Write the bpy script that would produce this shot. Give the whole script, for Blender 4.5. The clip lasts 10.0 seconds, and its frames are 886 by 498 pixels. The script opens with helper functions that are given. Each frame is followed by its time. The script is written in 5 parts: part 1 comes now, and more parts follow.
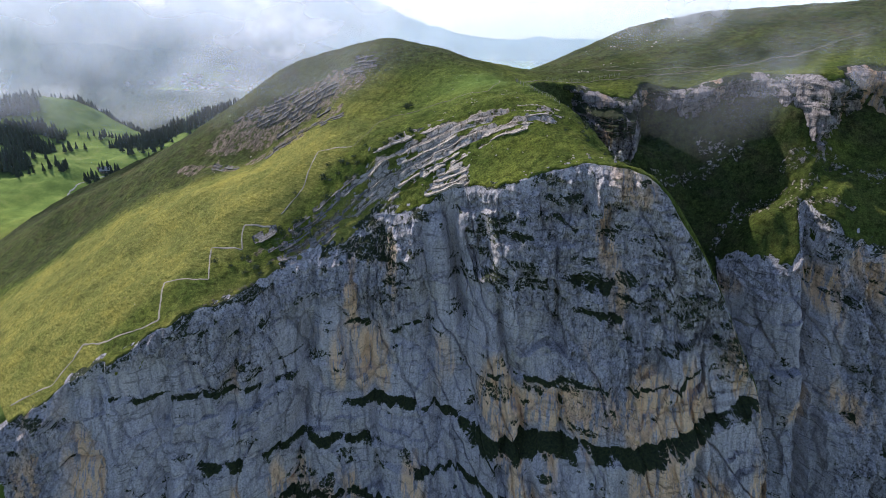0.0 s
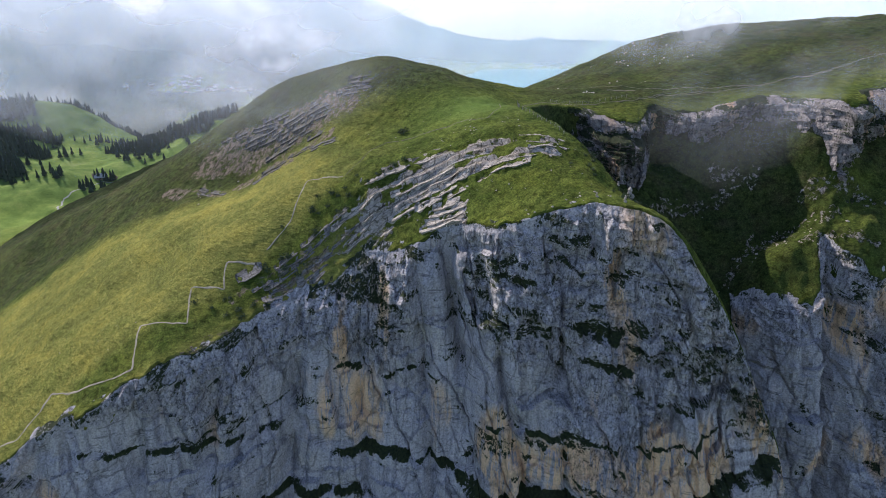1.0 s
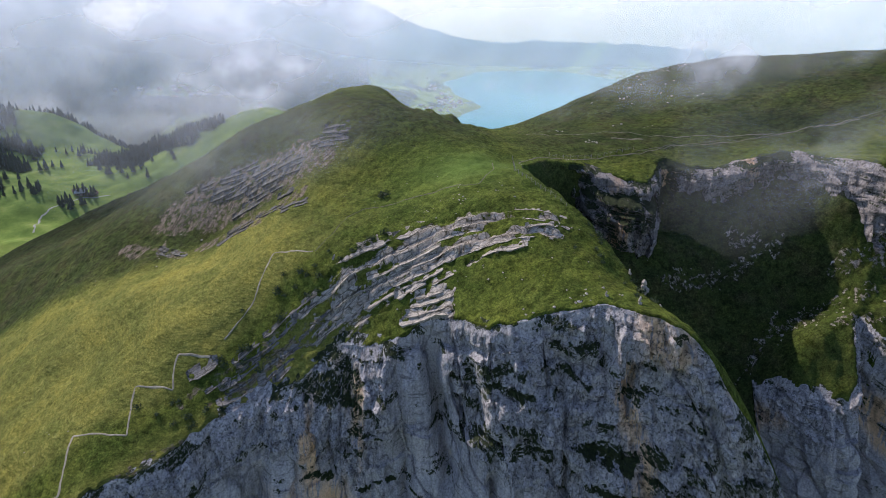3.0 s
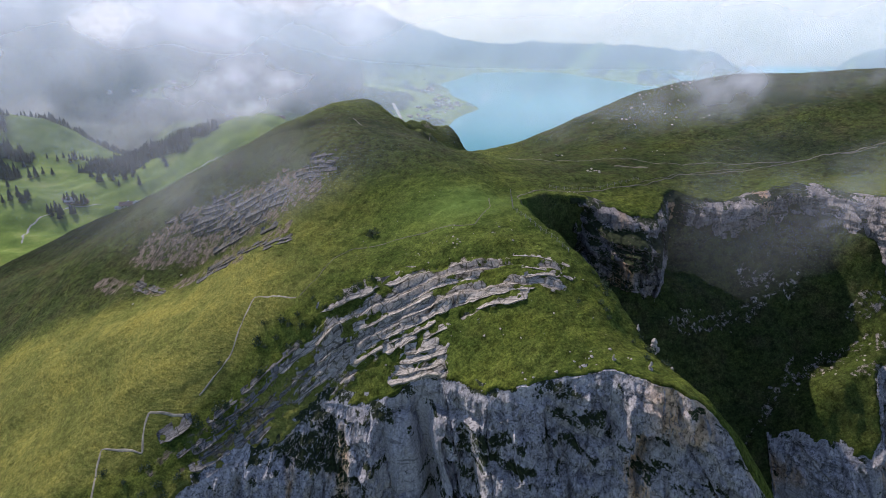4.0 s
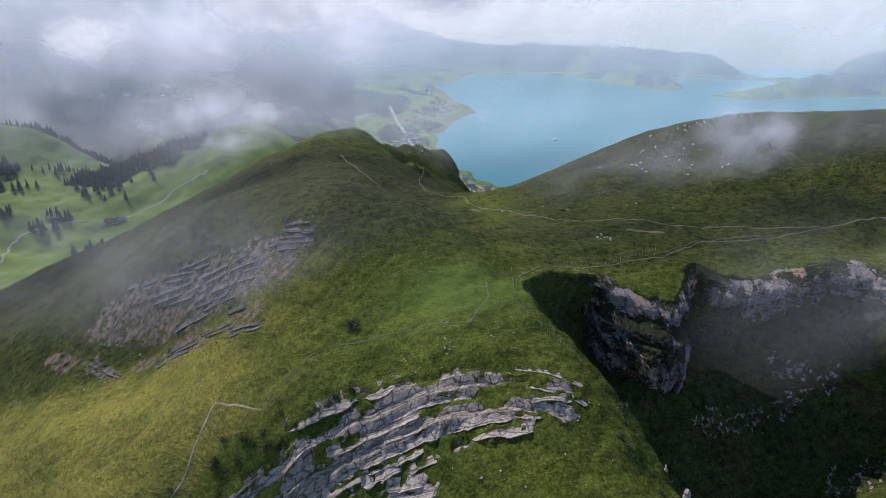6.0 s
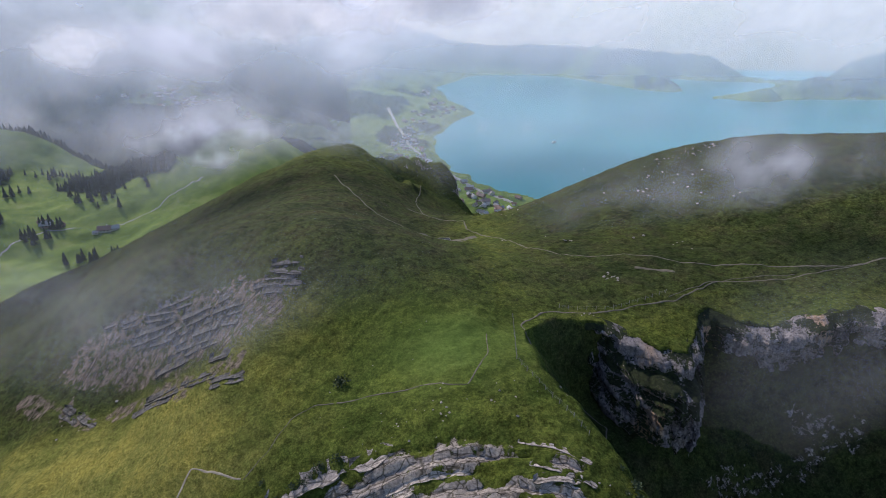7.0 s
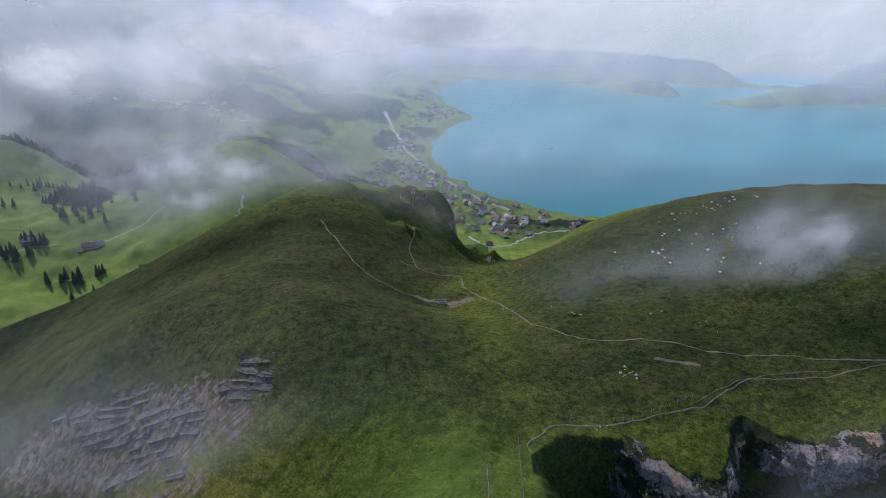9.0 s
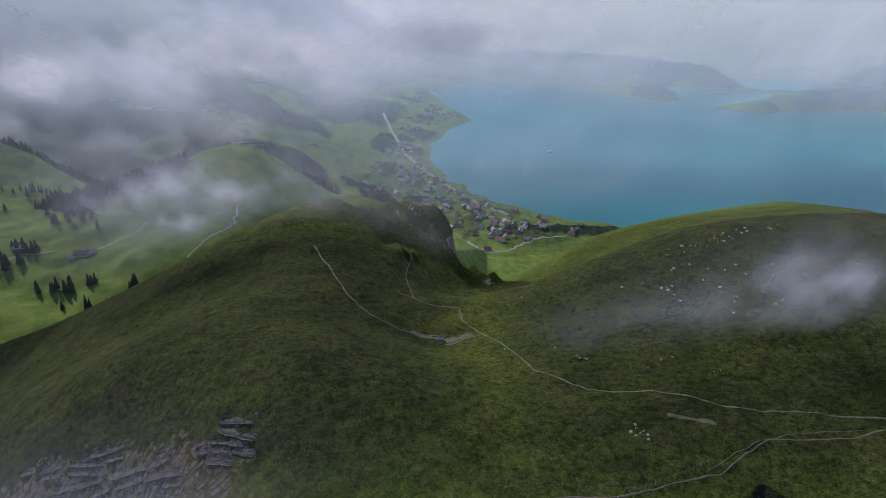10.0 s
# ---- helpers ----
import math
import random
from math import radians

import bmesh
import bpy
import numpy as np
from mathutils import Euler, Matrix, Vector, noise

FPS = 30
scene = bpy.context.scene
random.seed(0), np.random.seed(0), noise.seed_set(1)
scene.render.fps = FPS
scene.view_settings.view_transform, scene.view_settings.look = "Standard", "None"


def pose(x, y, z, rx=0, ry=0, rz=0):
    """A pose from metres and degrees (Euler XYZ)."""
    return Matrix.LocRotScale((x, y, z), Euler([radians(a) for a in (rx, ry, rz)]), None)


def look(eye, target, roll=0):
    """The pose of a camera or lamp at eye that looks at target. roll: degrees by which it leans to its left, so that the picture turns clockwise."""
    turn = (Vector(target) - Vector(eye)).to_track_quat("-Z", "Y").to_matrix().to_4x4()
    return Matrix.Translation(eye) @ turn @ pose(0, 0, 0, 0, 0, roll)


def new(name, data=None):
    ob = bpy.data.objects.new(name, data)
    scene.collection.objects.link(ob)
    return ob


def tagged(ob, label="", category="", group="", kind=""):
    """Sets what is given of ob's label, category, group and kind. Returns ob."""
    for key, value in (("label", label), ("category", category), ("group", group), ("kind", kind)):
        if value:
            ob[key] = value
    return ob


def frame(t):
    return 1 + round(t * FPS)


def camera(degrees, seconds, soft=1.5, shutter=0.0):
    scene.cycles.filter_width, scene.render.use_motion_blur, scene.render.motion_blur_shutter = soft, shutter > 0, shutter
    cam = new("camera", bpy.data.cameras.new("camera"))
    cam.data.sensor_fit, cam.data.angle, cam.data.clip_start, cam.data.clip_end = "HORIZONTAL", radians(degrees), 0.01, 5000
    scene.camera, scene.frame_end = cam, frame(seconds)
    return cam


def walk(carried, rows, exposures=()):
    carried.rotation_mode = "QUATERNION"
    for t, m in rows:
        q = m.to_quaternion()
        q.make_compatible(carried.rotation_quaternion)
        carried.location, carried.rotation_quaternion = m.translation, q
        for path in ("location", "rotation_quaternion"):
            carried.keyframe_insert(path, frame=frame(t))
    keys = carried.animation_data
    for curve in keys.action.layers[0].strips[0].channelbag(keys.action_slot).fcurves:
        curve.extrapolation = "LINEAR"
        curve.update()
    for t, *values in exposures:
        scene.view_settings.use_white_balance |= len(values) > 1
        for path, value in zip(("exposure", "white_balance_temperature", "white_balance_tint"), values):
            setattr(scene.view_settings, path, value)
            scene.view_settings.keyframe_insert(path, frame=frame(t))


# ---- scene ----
cam = camera(72.0, 10.0, soft=0.55)
PATH = [
    (0, 0, 0, 430, 66, 0, -0),
    (0.5, 0.69, 8.04, 432.62, 65.918, -0.01, 0.049),
    (1, 1.33, 16.11, 435.52, 65.987, -0.059, 0.122),
    (1.5, 2.02, 24.03, 438.47, 65.99, -0.053, 0.143),
    (2, 2.55, 31.9, 441.4, 65.95, -0.175, -0.041),
    (2.5, 3.15, 39.49, 444.27, 65.986, -0.267, -0.216),
    (4, 5.11, 62.58, 453.11, 65.982, -0.352, -0.59),
    (4.5, 5.58, 70.09, 456.02, 65.944, -0.378, -0.673),
    (5, 6, 77.53, 458.93, 65.935, -0.439, -0.742),
    (5.5, 6.42, 84.91, 461.84, 65.935, -0.449, -0.808),
    (7, 7.38, 106.48, 470.58, 65.919, -0.695, -0.911),
    (7.5, 7.61, 113.59, 473.54, 65.908, -0.787, -0.976),
    (8, 7.76, 120.58, 476.43, 65.921, -0.93, -0.991),
    (8.5, 7.91, 127.65, 479.22, 65.947, -1.021, -1.047),
    (9, 8.05, 134.79, 482.11, 65.982, -1.182, -1.069),
    (9.5, 8.14, 141.84, 484.92, 66.03, -1.421, -1.085),
    (10, 8.09, 148.87, 487.85, 66.043, -1.604, -1.092),
]
walk(cam, [(row[0], pose(*row[1:])) for row in PATH],
     exposures=[(0, 0.62, 6060, 14), (2.5, 0.42, 6080, 14), (4.5, 0.26, 6060, 16), (7.5, 0.0, 5960, 17), (9.5, -0.26, 5900, 17), (10, -0.56, 5900, 17)])

# ---- daylight: a hazy afternoon sun from the west, broken cloud ----
world = bpy.data.worlds.new("sky")
scene.world = world
world.use_nodes = True
wn = world.node_tree
sky = wn.nodes.new("ShaderNodeTexSky")
sky.sky_type = "NISHITA"
sky.sun_disc = False
SUN_TO = Vector((-0.54, 0.66, 0.62)).normalized()
sky.sun_elevation = math.asin(SUN_TO.z)
sky.sun_rotation = math.atan2(SUN_TO.x, SUN_TO.y)
sky.altitude = 1500
wn.links.new(sky.outputs[0], wn.nodes["Background"].inputs[0])
wn.nodes["Background"].inputs[1].default_value = 0.15
sun_data = bpy.data.lights.new("sun", "SUN")
sun_data.energy = 4.7
sun_data.angle = radians(0.53)
sun_data.color = (1.0, 0.93, 0.8)
sun = new("sun", sun_data)
sun.matrix_world = look(SUN_TO * 900, (0, 0, 0))


# ---- the lie of the land (plan in metres, z up; the lake lies near z = 0) ----
def lattice(ix, iy, seed):
    h = (ix * 374761393 + iy * 668265263 + seed * 974634777) & 0xFFFFFFFF
    h = ((h ^ (h >> 13)) * 1274126177) & 0xFFFFFFFF
    return ((h ^ (h >> 16)) & 0xFFFF) / 32767.5 - 1.0


def vnoise(x, y, seed=0):
    """Smooth noise of -1 to 1 over a plane, with one bump a unit."""
    x, y = np.asarray(x, float), np.asarray(y, float)
    fx, fy = np.floor(x), np.floor(y)
    ix, iy = fx.astype(np.int64), fy.astype(np.int64)
    u, v = x - fx, y - fy
    u, v = u * u * u * (u * (u * 6 - 15) + 10), v * v * v * (v * (v * 6 - 15) + 10)
    a, b = lattice(ix, iy, seed), lattice(ix + 1, iy, seed)
    c, d = lattice(ix, iy + 1, seed), lattice(ix + 1, iy + 1, seed)
    return (a + (b - a) * u) * (1 - v) + (c + (d - c) * u) * v


def fbm(x, y, octaves=4, seed=0, gain=0.5):
    total, amp = 0.0, 1.0
    for k in range(octaves):
        total = total + amp * vnoise(x * 2 ** k + 17.3 * k, y * 2 ** k - 9.1 * k, seed + k)
        amp *= gain
    return total


def smooth(a, b, v):
    t = np.clip((v - a) / (b - a), 0, 1)
    return t * t * (3 - 2 * t)


# break lines of the near mountain: x, y, z
RIM = [(-300, 62, 190), (-200, 102, 262), (-150, 120, 300), (-108, 136, 325), (-75, 145, 342), (-59, 156, 347), (-40, 171, 352), (-22, 177, 361),
       (-7, 175, 368), (3, 174, 373), (15, 163, 376), (28, 161, 381), (39, 160, 384), (55, 149, 382), (60, 144, 374), (71, 144, 359),
       (78, 139, 344), (85, 135, 329), (92, 139, 306)]
EAST_EDGE = [(55, 156, 382), (50, 173, 382), (43, 186, 389), (35, 198, 394), (27, 212, 397), (29, 233, 394)]
SUMMIT = [(-24, 262, 407), (-46, 250, 391), (-76, 275, 388), (-128, 280, 356), (-185, 285, 328), (-260, 290, 284), (-12, 218, 388), (4, 232, 398),
          (-24, 342, 388), (-30, 300, 398), (-39, 440, 385), (12, 324, 377), (25, 375, 364), (-12, 400, 378)]
MEADOW = [(-118, 164, 332), (-84, 163, 347), (-64, 180, 358), (-43, 205, 375), (-24, 193, 378), (7, 204, 392), (33, 187, 393), (3, 179, 376),
          (32, 170, 386), (-108, 196, 343), (-95, 194, 347), (-92, 216, 356), (-61, 191, 364), (-53, 240, 378), (-76, 244, 364), (-103, 252, 357),
          (-127, 258, 349), (-182, 263, 318), (-170, 200, 312), (-230, 200, 278)]
BOWL = [(36, 240, 394), (58, 236, 392), (72, 247, 394), (94, 243, 392), (72, 262, 395), (53, 294, 390), (66, 231, 390), (102, 238, 394.5), (112, 238, 397.5), (130, 213, 400), (137, 217, 400), (124, 226, 398.5)]
CIRQUE = [(50, 228, 374), (56, 219, 371), (64, 216, 369), (72, 217, 369), (76, 232, 372), (80, 238, 378), (86, 233, 378), (94, 230, 379), (104, 230, 383), (113, 228, 386), (120, 222, 386),
          (124, 214, 384), (128, 208, 376), (134, 201, 369), (141, 206, 374), (150, 218, 384), (165, 205, 380), (230, 190, 385), (90, 212, 357.5), (106, 209, 362.5), (115, 209, 361), (124, 207, 371),
          (117, 199, 360), (125, 198, 364), (105, 196, 353), (95, 200, 350), (93, 190, 342), (101, 184, 345), (113, 178.5, 347.7), (126, 184, 358.5), (133, 190, 363), (141, 181, 353), (165, 180, 358),
          (62, 206, 360), (70, 206, 357), (78, 200, 349), (84, 204, 352), (82, 190, 338), (88, 178, 322), (91, 160, 308), (46, 212, 366), (54, 196, 354), (60, 180, 344), (66, 164, 338), (82, 150, 312), (40, 220, 374),
          (38, 232, 378), (30, 240, 382)]
HILL = [(25, 360, 374), (55, 352, 385), (80, 352, 396), (98, 352, 404), (122, 350, 410), (146, 350, 413), (180, 350, 414), (240, 345, 417), (93, 310, 398),
        (150, 262, 404), (210, 240, 408), (130, 244, 397), (180, 220, 402), (70, 430, 345), (130, 430, 368), (200, 430, 378), (300, 430, 380)]
NORTH = [(-20, 490, 360), (2, 515, 347), (19, 537, 345), (-14, 540, 347), (-32, 550, 345), (2, 542, 345), (8, 484, 347), (36, 500, 322), (42, 455, 338), (30, 410, 356), (45, 545, 285), (-90, 460, 350),
         (-86, 410, 374), (-113, 410, 359), (-150, 408, 340), (-200, 405, 318), (-260, 400, 288), (-90, 345, 369), (-130, 345, 351), (-180, 345, 322), (-140, 470, 302),
         (-100, 510, 318), (-210, 480, 255), (-160, 560, 235), (-60, 600, 330), (40, 610, 255), (120, 560, 310), (-100, 580, 285)]


def spline_of(lines, stiff=2.0):
    """A thin-plate sheet laid over the break lines."""
    pts = np.array(sum(lines, []), float)
    p, z = pts[:, :2] / 100, pts[:, 2]
    n = len(p)

    def kern(d2):
        return 0.5 * d2 * np.log(d2 + 1e-9)

    a = np.zeros((n + 3, n + 3))
    a[:n, :n] = kern(((p[:, None] - p[None]) ** 2).sum(-1)) + np.eye(n) * stiff * 1e-3
    a[:n, n] = a[n, :n] = 1
    a[:n, n + 1:] = p
    a[n + 1:, :n] = p.T
    w = np.linalg.solve(a, np.concatenate([z, np.zeros(3)]))

    def sheet(x, y):
        x, y = np.asarray(x, float) / 100, np.asarray(y, float) / 100
        total = w[n] + w[n + 1] * x + w[n + 2] * y
        for k in range(n):
            total = total + w[k] * kern((x - p[k, 0]) ** 2 + (y - p[k, 1]) ** 2)
        return total

    return sheet


near_sheet = spline_of([RIM, EAST_EDGE, SUMMIT, MEADOW, BOWL, HILL, NORTH])
cirque_sheet = spline_of([CIRQUE])


def line_distance(x, y, line):
    """Distance to a plan line, and how far along it (0 to 1)."""
    best, along = np.full(np.shape(x), 1e9), np.zeros(np.shape(x))
    n = len(line) - 1
    for k in range(n):
        (ax, ay), (bx, by) = line[k][:2], line[k + 1][:2]
        dx, dy = bx - ax, by - ay
        t = np.clip(((x - ax) * dx + (y - ay) * dy) / (dx * dx + dy * dy), 0, 1)
        d = np.hypot(x - ax - t * dx, y - ay - t * dy)
        near = d < best
        best, along = np.where(near, d, best), np.where(near, (k + t) / n, along)
    return best, along


def bump_hill(x, y, cx, cy, rx, ry, h, turn=0.0):
    c, s = math.cos(turn), math.sin(turn)
    u, v = ((x - cx) * c + (y - cy) * s) / rx, (-(x - cx) * s + (y - cy) * c) / ry
    return h * np.exp(-(u * u + v * v))


# the shore of the lake in plan; the land lies on its west and south
LAKE_Z = -166.6
SHORE = [(4857, 1173), (2022, 1524), (1212, 1645), (595, 1763), (362, 1888), (159, 2064), (77, 2212), (24, 2388), (-30, 2766), (51, 2995), (188, 3235), (105, 3495), (1, 3829), (-70, 4210), (-84, 4440), (267, 4602), (1212, 4548), (2022, 4413), (4857, 4008)]
BRINK_X = np.array([-300, -200, -150, -108, -75, -59, -40, -22, -7, 3, 15, 28, 39, 55, 60, 71, 78, 85, 92, 93, 94, 101, 107, 113, 116, 118, 121, 123, 128, 135, 141, 165, 300], float)
BRINK_Y = np.array([62, 102, 120, 136, 145, 156, 171, 177, 175, 174, 163, 161, 160, 149, 144, 144, 139, 135, 139, 170, 190, 185, 182, 178, 181, 191, 193, 186, 183, 181, 180, 174, 150], float)


def brink_y(x):
    """The plan line along which the land breaks off into the cliffs."""
    return np.interp(x, BRINK_X, BRINK_Y) + 1.3 * vnoise(np.asarray(x) / 11, 0 * np.asarray(x), 70) + 1.0 * vnoise(np.asarray(x) / 4.5, 0 * np.asarray(x), 71) + 0.5 * vnoise(np.asarray(x) / 1.7, 0 * np.asarray(x), 72)


def shore_side(x, y):
    """Metres inland (plus) or out on the water (minus)."""
    d, _ = line_distance(x, y, SHORE)
    inside = np.zeros(np.shape(x), bool)
    ring = SHORE + [(4857, 12000), (-12000, 12000), (-12000, -9000), (4857, -9000)]
    for k in range(len(ring)):
        (ax, ay), (bx, by) = ring[k], ring[(k + 1) % len(ring)]
        if ay != by:
            inside ^= ((ay > y) != (by > y)) & (x < (bx - ax) * (y - ay) / (by - ay) + ax)
    return np.where(inside, d, -d)


def pasture(x, y):
    """High pastures on the shoulder west of the mountain, with a grassy hill at their end."""
    west = smooth(60, -300, x)
    z = 23 + west * 150 * smooth(1800, 800, y) + 60 * smooth(1250, 600, y)
    z = z - bump_hill(x, y, -380, 590, 300, 190, 62) - bump_hill(x, y, -420, 800, 200, 120, 12)
    z = z + bump_hill(x, y, -285, 1100, 150, 250, 92, 0.3) + bump_hill(x, y, -660, 1130, 190, 130, 75)
    z = z + bump_hill(x, y, -1050, 1000, 260, 260, 110) - bump_hill(x, y, -480, 1250, 150, 200, 60)
    z = z + 16 * fbm(x / 190, y / 190, 5, 5) * smooth(-150, -420, x) + 2.2 * fbm(x / 35, y / 35, 3, 9)
    over = np.maximum(np.maximum(y - 1330 - 60 * fbm(x / 200, 0 * x, 3, 19), 0), (x + 40) * smooth(560, 760, y))
    return z - 0.85 * np.maximum(over, 0)


def far_land(x, y):
    """The pastures, then the shore plain far below them, the lake bed and the hills over the water."""
    inland = shore_side(x + 30 * fbm(x / 190, y / 190, 3, 31), y + 30 * fbm(x / 190, y / 190, 3, 37))
    z = np.where(inland > 0, 4 + 0.02 * inland, np.maximum(-22, inland * 0.25))
    back = smooth(0, 160, inland)
    z = z + back * (smooth(80, -400, x) * 200 * smooth(2390, 1040, y) + 80 * smooth(1645, 770, y))
    z = z + bump_hill(x, y, -2028, 3333, 1080, 945, 513) + bump_hill(x, y, -948, 2455, 445, 445, 175) + bump_hill(x, y, -678, 4683, 567, 472, 256) + bump_hill(x, y, -2298, 4818, 1215, 810, 567)
    z = z + bump_hill(x, y, 3237, 4143, 675, 351, 162) + bump_hill(x, y, -678, 1983, 351, 216, 148)
    ridge, along = line_distance(x, y, [(1118, 4521), (1226, 4372), (1361, 4183), (1469, 4048)])
    z = z + np.exp(-(ridge / 105) ** 2) * (235 - 130 * along) * (0.85 + 0.3 * fbm(x / 180, y / 180, 3, 14))
    ridge, along = line_distance(x, y, [(1752, 3738), (2022, 3778), (2562, 3954), (3237, 4210)])
    z = z + np.exp(-(ridge / 128) ** 2) * (46 + 128 * along) * (0.8 + 0.4 * fbm(x / 175, y / 175, 3, 15))
    z = z + 150 * smooth(4600, 4930, np.hypot(x, y)) * back
    rough = smooth(-20, 80, z) * smooth(7, 200, inland)
    z = LAKE_Z + z + rough * (21 * fbm(x / 255, y / 255, 6, 5) + 4 * fbm(x / 47, y / 47, 3, 9))
    return np.maximum(z, pasture(x, y))


# the upper rim of the cirque in plan, west to east
CIRQUE_X = np.array([27, 30, 38, 50, 56, 62, 68, 72, 76, 80, 84, 88, 95, 104, 112, 118, 124, 130, 137, 142, 150, 180, 300], float)
CIRQUE_Y = np.array([212, 230, 237, 236, 232, 228, 228, 232, 242, 245, 241, 238, 236, 236, 236, 233, 223, 211, 213, 226, 226, 208, 190], float)


def cirque_y(x):
    return np.interp(x, CIRQUE_X, CIRQUE_Y) + 0.7 * vnoise(np.asarray(x) / 4.0, 0 * np.asarray(x), 73) + 0.4 * vnoise(np.asarray(x) / 1.6, 0 * np.asarray(x), 74)


def upper_land(x, y):
    """The ground above the brinks."""
    w = smooth(800, 620, y) * smooth(-360, -250, x) * smooth(420, 300, x)
    z = near_sheet(np.clip(x, -360, 420), np.clip(y, 40, 700))
    # ribs and gullies of the crag behind the saddle
    q = x + 0.5 * y + 4 * fbm(x / 30, y / 30, 2, 64)
    rib = 1 - 2 * np.abs(vnoise(q / 17, (y - 0.5 * x) / 90, 61)) + 0.5 * (1 - 2 * np.abs(vnoise(q / 6, (y - 0.5 * x) / 40, 62)))
    z = z + 8 * (rib - 0.9) * smooth(-40, -5, x) * smooth(70, 30, x) * smooth(385, 430, y) * smooth(600, 540, y)
    z = z - 70 * smooth(20, 34, x - 0.1 * (y - 500) + 3 * fbm(x / 9, y / 9, 3, 63)) * smooth(485, 520, y) * smooth(640, 560, y) * smooth(90, 60, x)
    return z * w + far_land(x, y) * (1 - w)


# the sharp crest that parts the meadows from the cirque, and the cirque's upper rim: x, y and how far out the steep part reaches
CIRQUE_RIM = [(92, 137, 8), (85, 137, 8), (71, 148, 8), (58, 151, 9), (52, 160, 10), (50, 173, 13), (44.5, 187, 16), (38, 199, 18), (30, 212, 20), (29, 231, 16), (38, 237, 11), (50, 236, 4),
              (56, 232, 3), (62, 228, 3), (68, 228, 3), (72, 232, 4), (76, 242, 6), (80, 245, 7), (84, 241, 5), (88, 238, 3), (95, 236, 3), (104, 236, 3), (112, 236, 3), (118, 233, 3), (124, 223, 2), (130, 211, 2), (137, 213, 2), (142, 226, 3), (150, 226, 3), (180, 208, 4), (300, 190, 5)]
EDGE_Y, EDGE_X = np.array([137, 148, 151, 160, 173, 187, 199, 213, 231], float), np.array([88, 71, 58, 52, 50, 44.5, 38, 30, 29], float)


def land(x, y):
    """The ground above the great cliff, with the cirque let into it."""
    x, y = np.asarray(x, float), np.asarray(y, float)
    z = upper_land(x, y)
    wx = x + 0.9 * vnoise(x / 6, y / 6, 75) + 0.5 * vnoise(x / 2.2, y / 2.2, 76)
    inside = (wx > np.interp(y, EDGE_Y, EDGE_X)) & (y < cirque_y(x)) & (x > 24)
    d, along = line_distance(wx, y, CIRQUE_RIM)
    reach = np.interp(along, np.linspace(0, 1, len(CIRQUE_RIM)), [p[2] for p in CIRQUE_RIM])
    floor = cirque_sheet(np.clip(x, 20, 300), np.clip(y, 120, 260)) + 2.6 * fbm(x / 16, y / 16, 5, 79)
    t = np.clip(d / reach, 0, 1)
    fall = 1 - (1 - t) ** 1.6
    fall = fall + 0.7 * smooth(6, 10, reach) * (t * t * (3 - 2 * t) - fall)
    return np.where(inside, z + (np.minimum(floor, z) - z) * fall, z)


def height(x, y):
    """The ground with its fall below the brink."""
    x, y = np.asarray(x, float), np.asarray(y, float)
    yb = brink_y(x)
    near = (x < 300) & (x > -300)
    over = np.maximum(yb - y, 0) * near
    z = land(x, np.where(near, np.maximum(y, yb), y))
    return np.maximum(z - 12 * over, np.minimum(z, 170))

# ---- materials ----
def material(name):
    m = bpy.data.materials.new(name)
    m.use_nodes = True
    nt = m.node_tree
    return m, nt, nt.nodes["Principled BSDF"]


def node(nt, kind, **inputs):
    n = nt.nodes.new(kind)
    for key, value in inputs.items():
        n.inputs[key.replace("_", " ")].default_value = value
    return n


def noise_node(nt, scale, detail=6.0, rough=0.55, stretch=None, offset=(0, 0, 0)):
    """Noise over world places, in bumps a metre."""
    geo = nt.nodes.new("ShaderNodeNewGeometry")
    mapping = nt.nodes.new("ShaderNodeMapping")
    mapping.inputs["Scale"].default_value = stretch or (1, 1, 1)
    mapping.inputs["Location"].default_value = offset
    n = nt.nodes.new("ShaderNodeTexNoise")
    n.inputs["Scale"].default_value, n.inputs["Detail"].default_value, n.inputs["Roughness"].default_value = scale, detail, rough
    nt.links.new(geo.outputs["Position"], mapping.inputs["Vector"])
    nt.links.new(mapping.outputs[0], n.inputs["Vector"])
    return n.outputs["Fac"]


def ramp(nt, fac, stops):
    r = nt.nodes.new("ShaderNodeValToRGB")
    while len(r.color_ramp.elements) < len(stops):
        r.color_ramp.elements.new(0.5)
    for e, (at, colour) in zip(r.color_ramp.elements, stops):
        e.position = at
        e.color = (*colour, 1) if len(colour) == 3 else colour
    nt.links.new(fac, r.inputs[0])
    return r.outputs[0]


def grey(v):
    return (v, v, v)


def mix(nt, fac, a, b, how="MIX"):
    n = nt.nodes.new("ShaderNodeMix")
    n.data_type, n.blend_type = "RGBA", how
    for socket, v in ((n.inputs[0], fac), (n.inputs[6], a), (n.inputs[7], b)):
        if hasattr(v, "links"):
            nt.links.new(v, socket)
        elif isinstance(v, tuple):
            socket.default_value = (*v, 1)
        else:
            socket.default_value = v
    return n.outputs[2]


def calc(nt, how, a, b=0.0, clamp=False):
    n = nt.nodes.new("ShaderNodeMath")
    n.operation, n.use_clamp = how, clamp
    for socket, v in ((n.inputs[0], a), (n.inputs[1], b)):
        if hasattr(v, "links"):
            nt.links.new(v, socket)
        else:
            socket.default_value = v
    return n.outputs[0]


def attribute(nt, name):
    n = nt.nodes.new("ShaderNodeAttribute")
    n.attribute_name = name
    return n.outputs["Fac"]


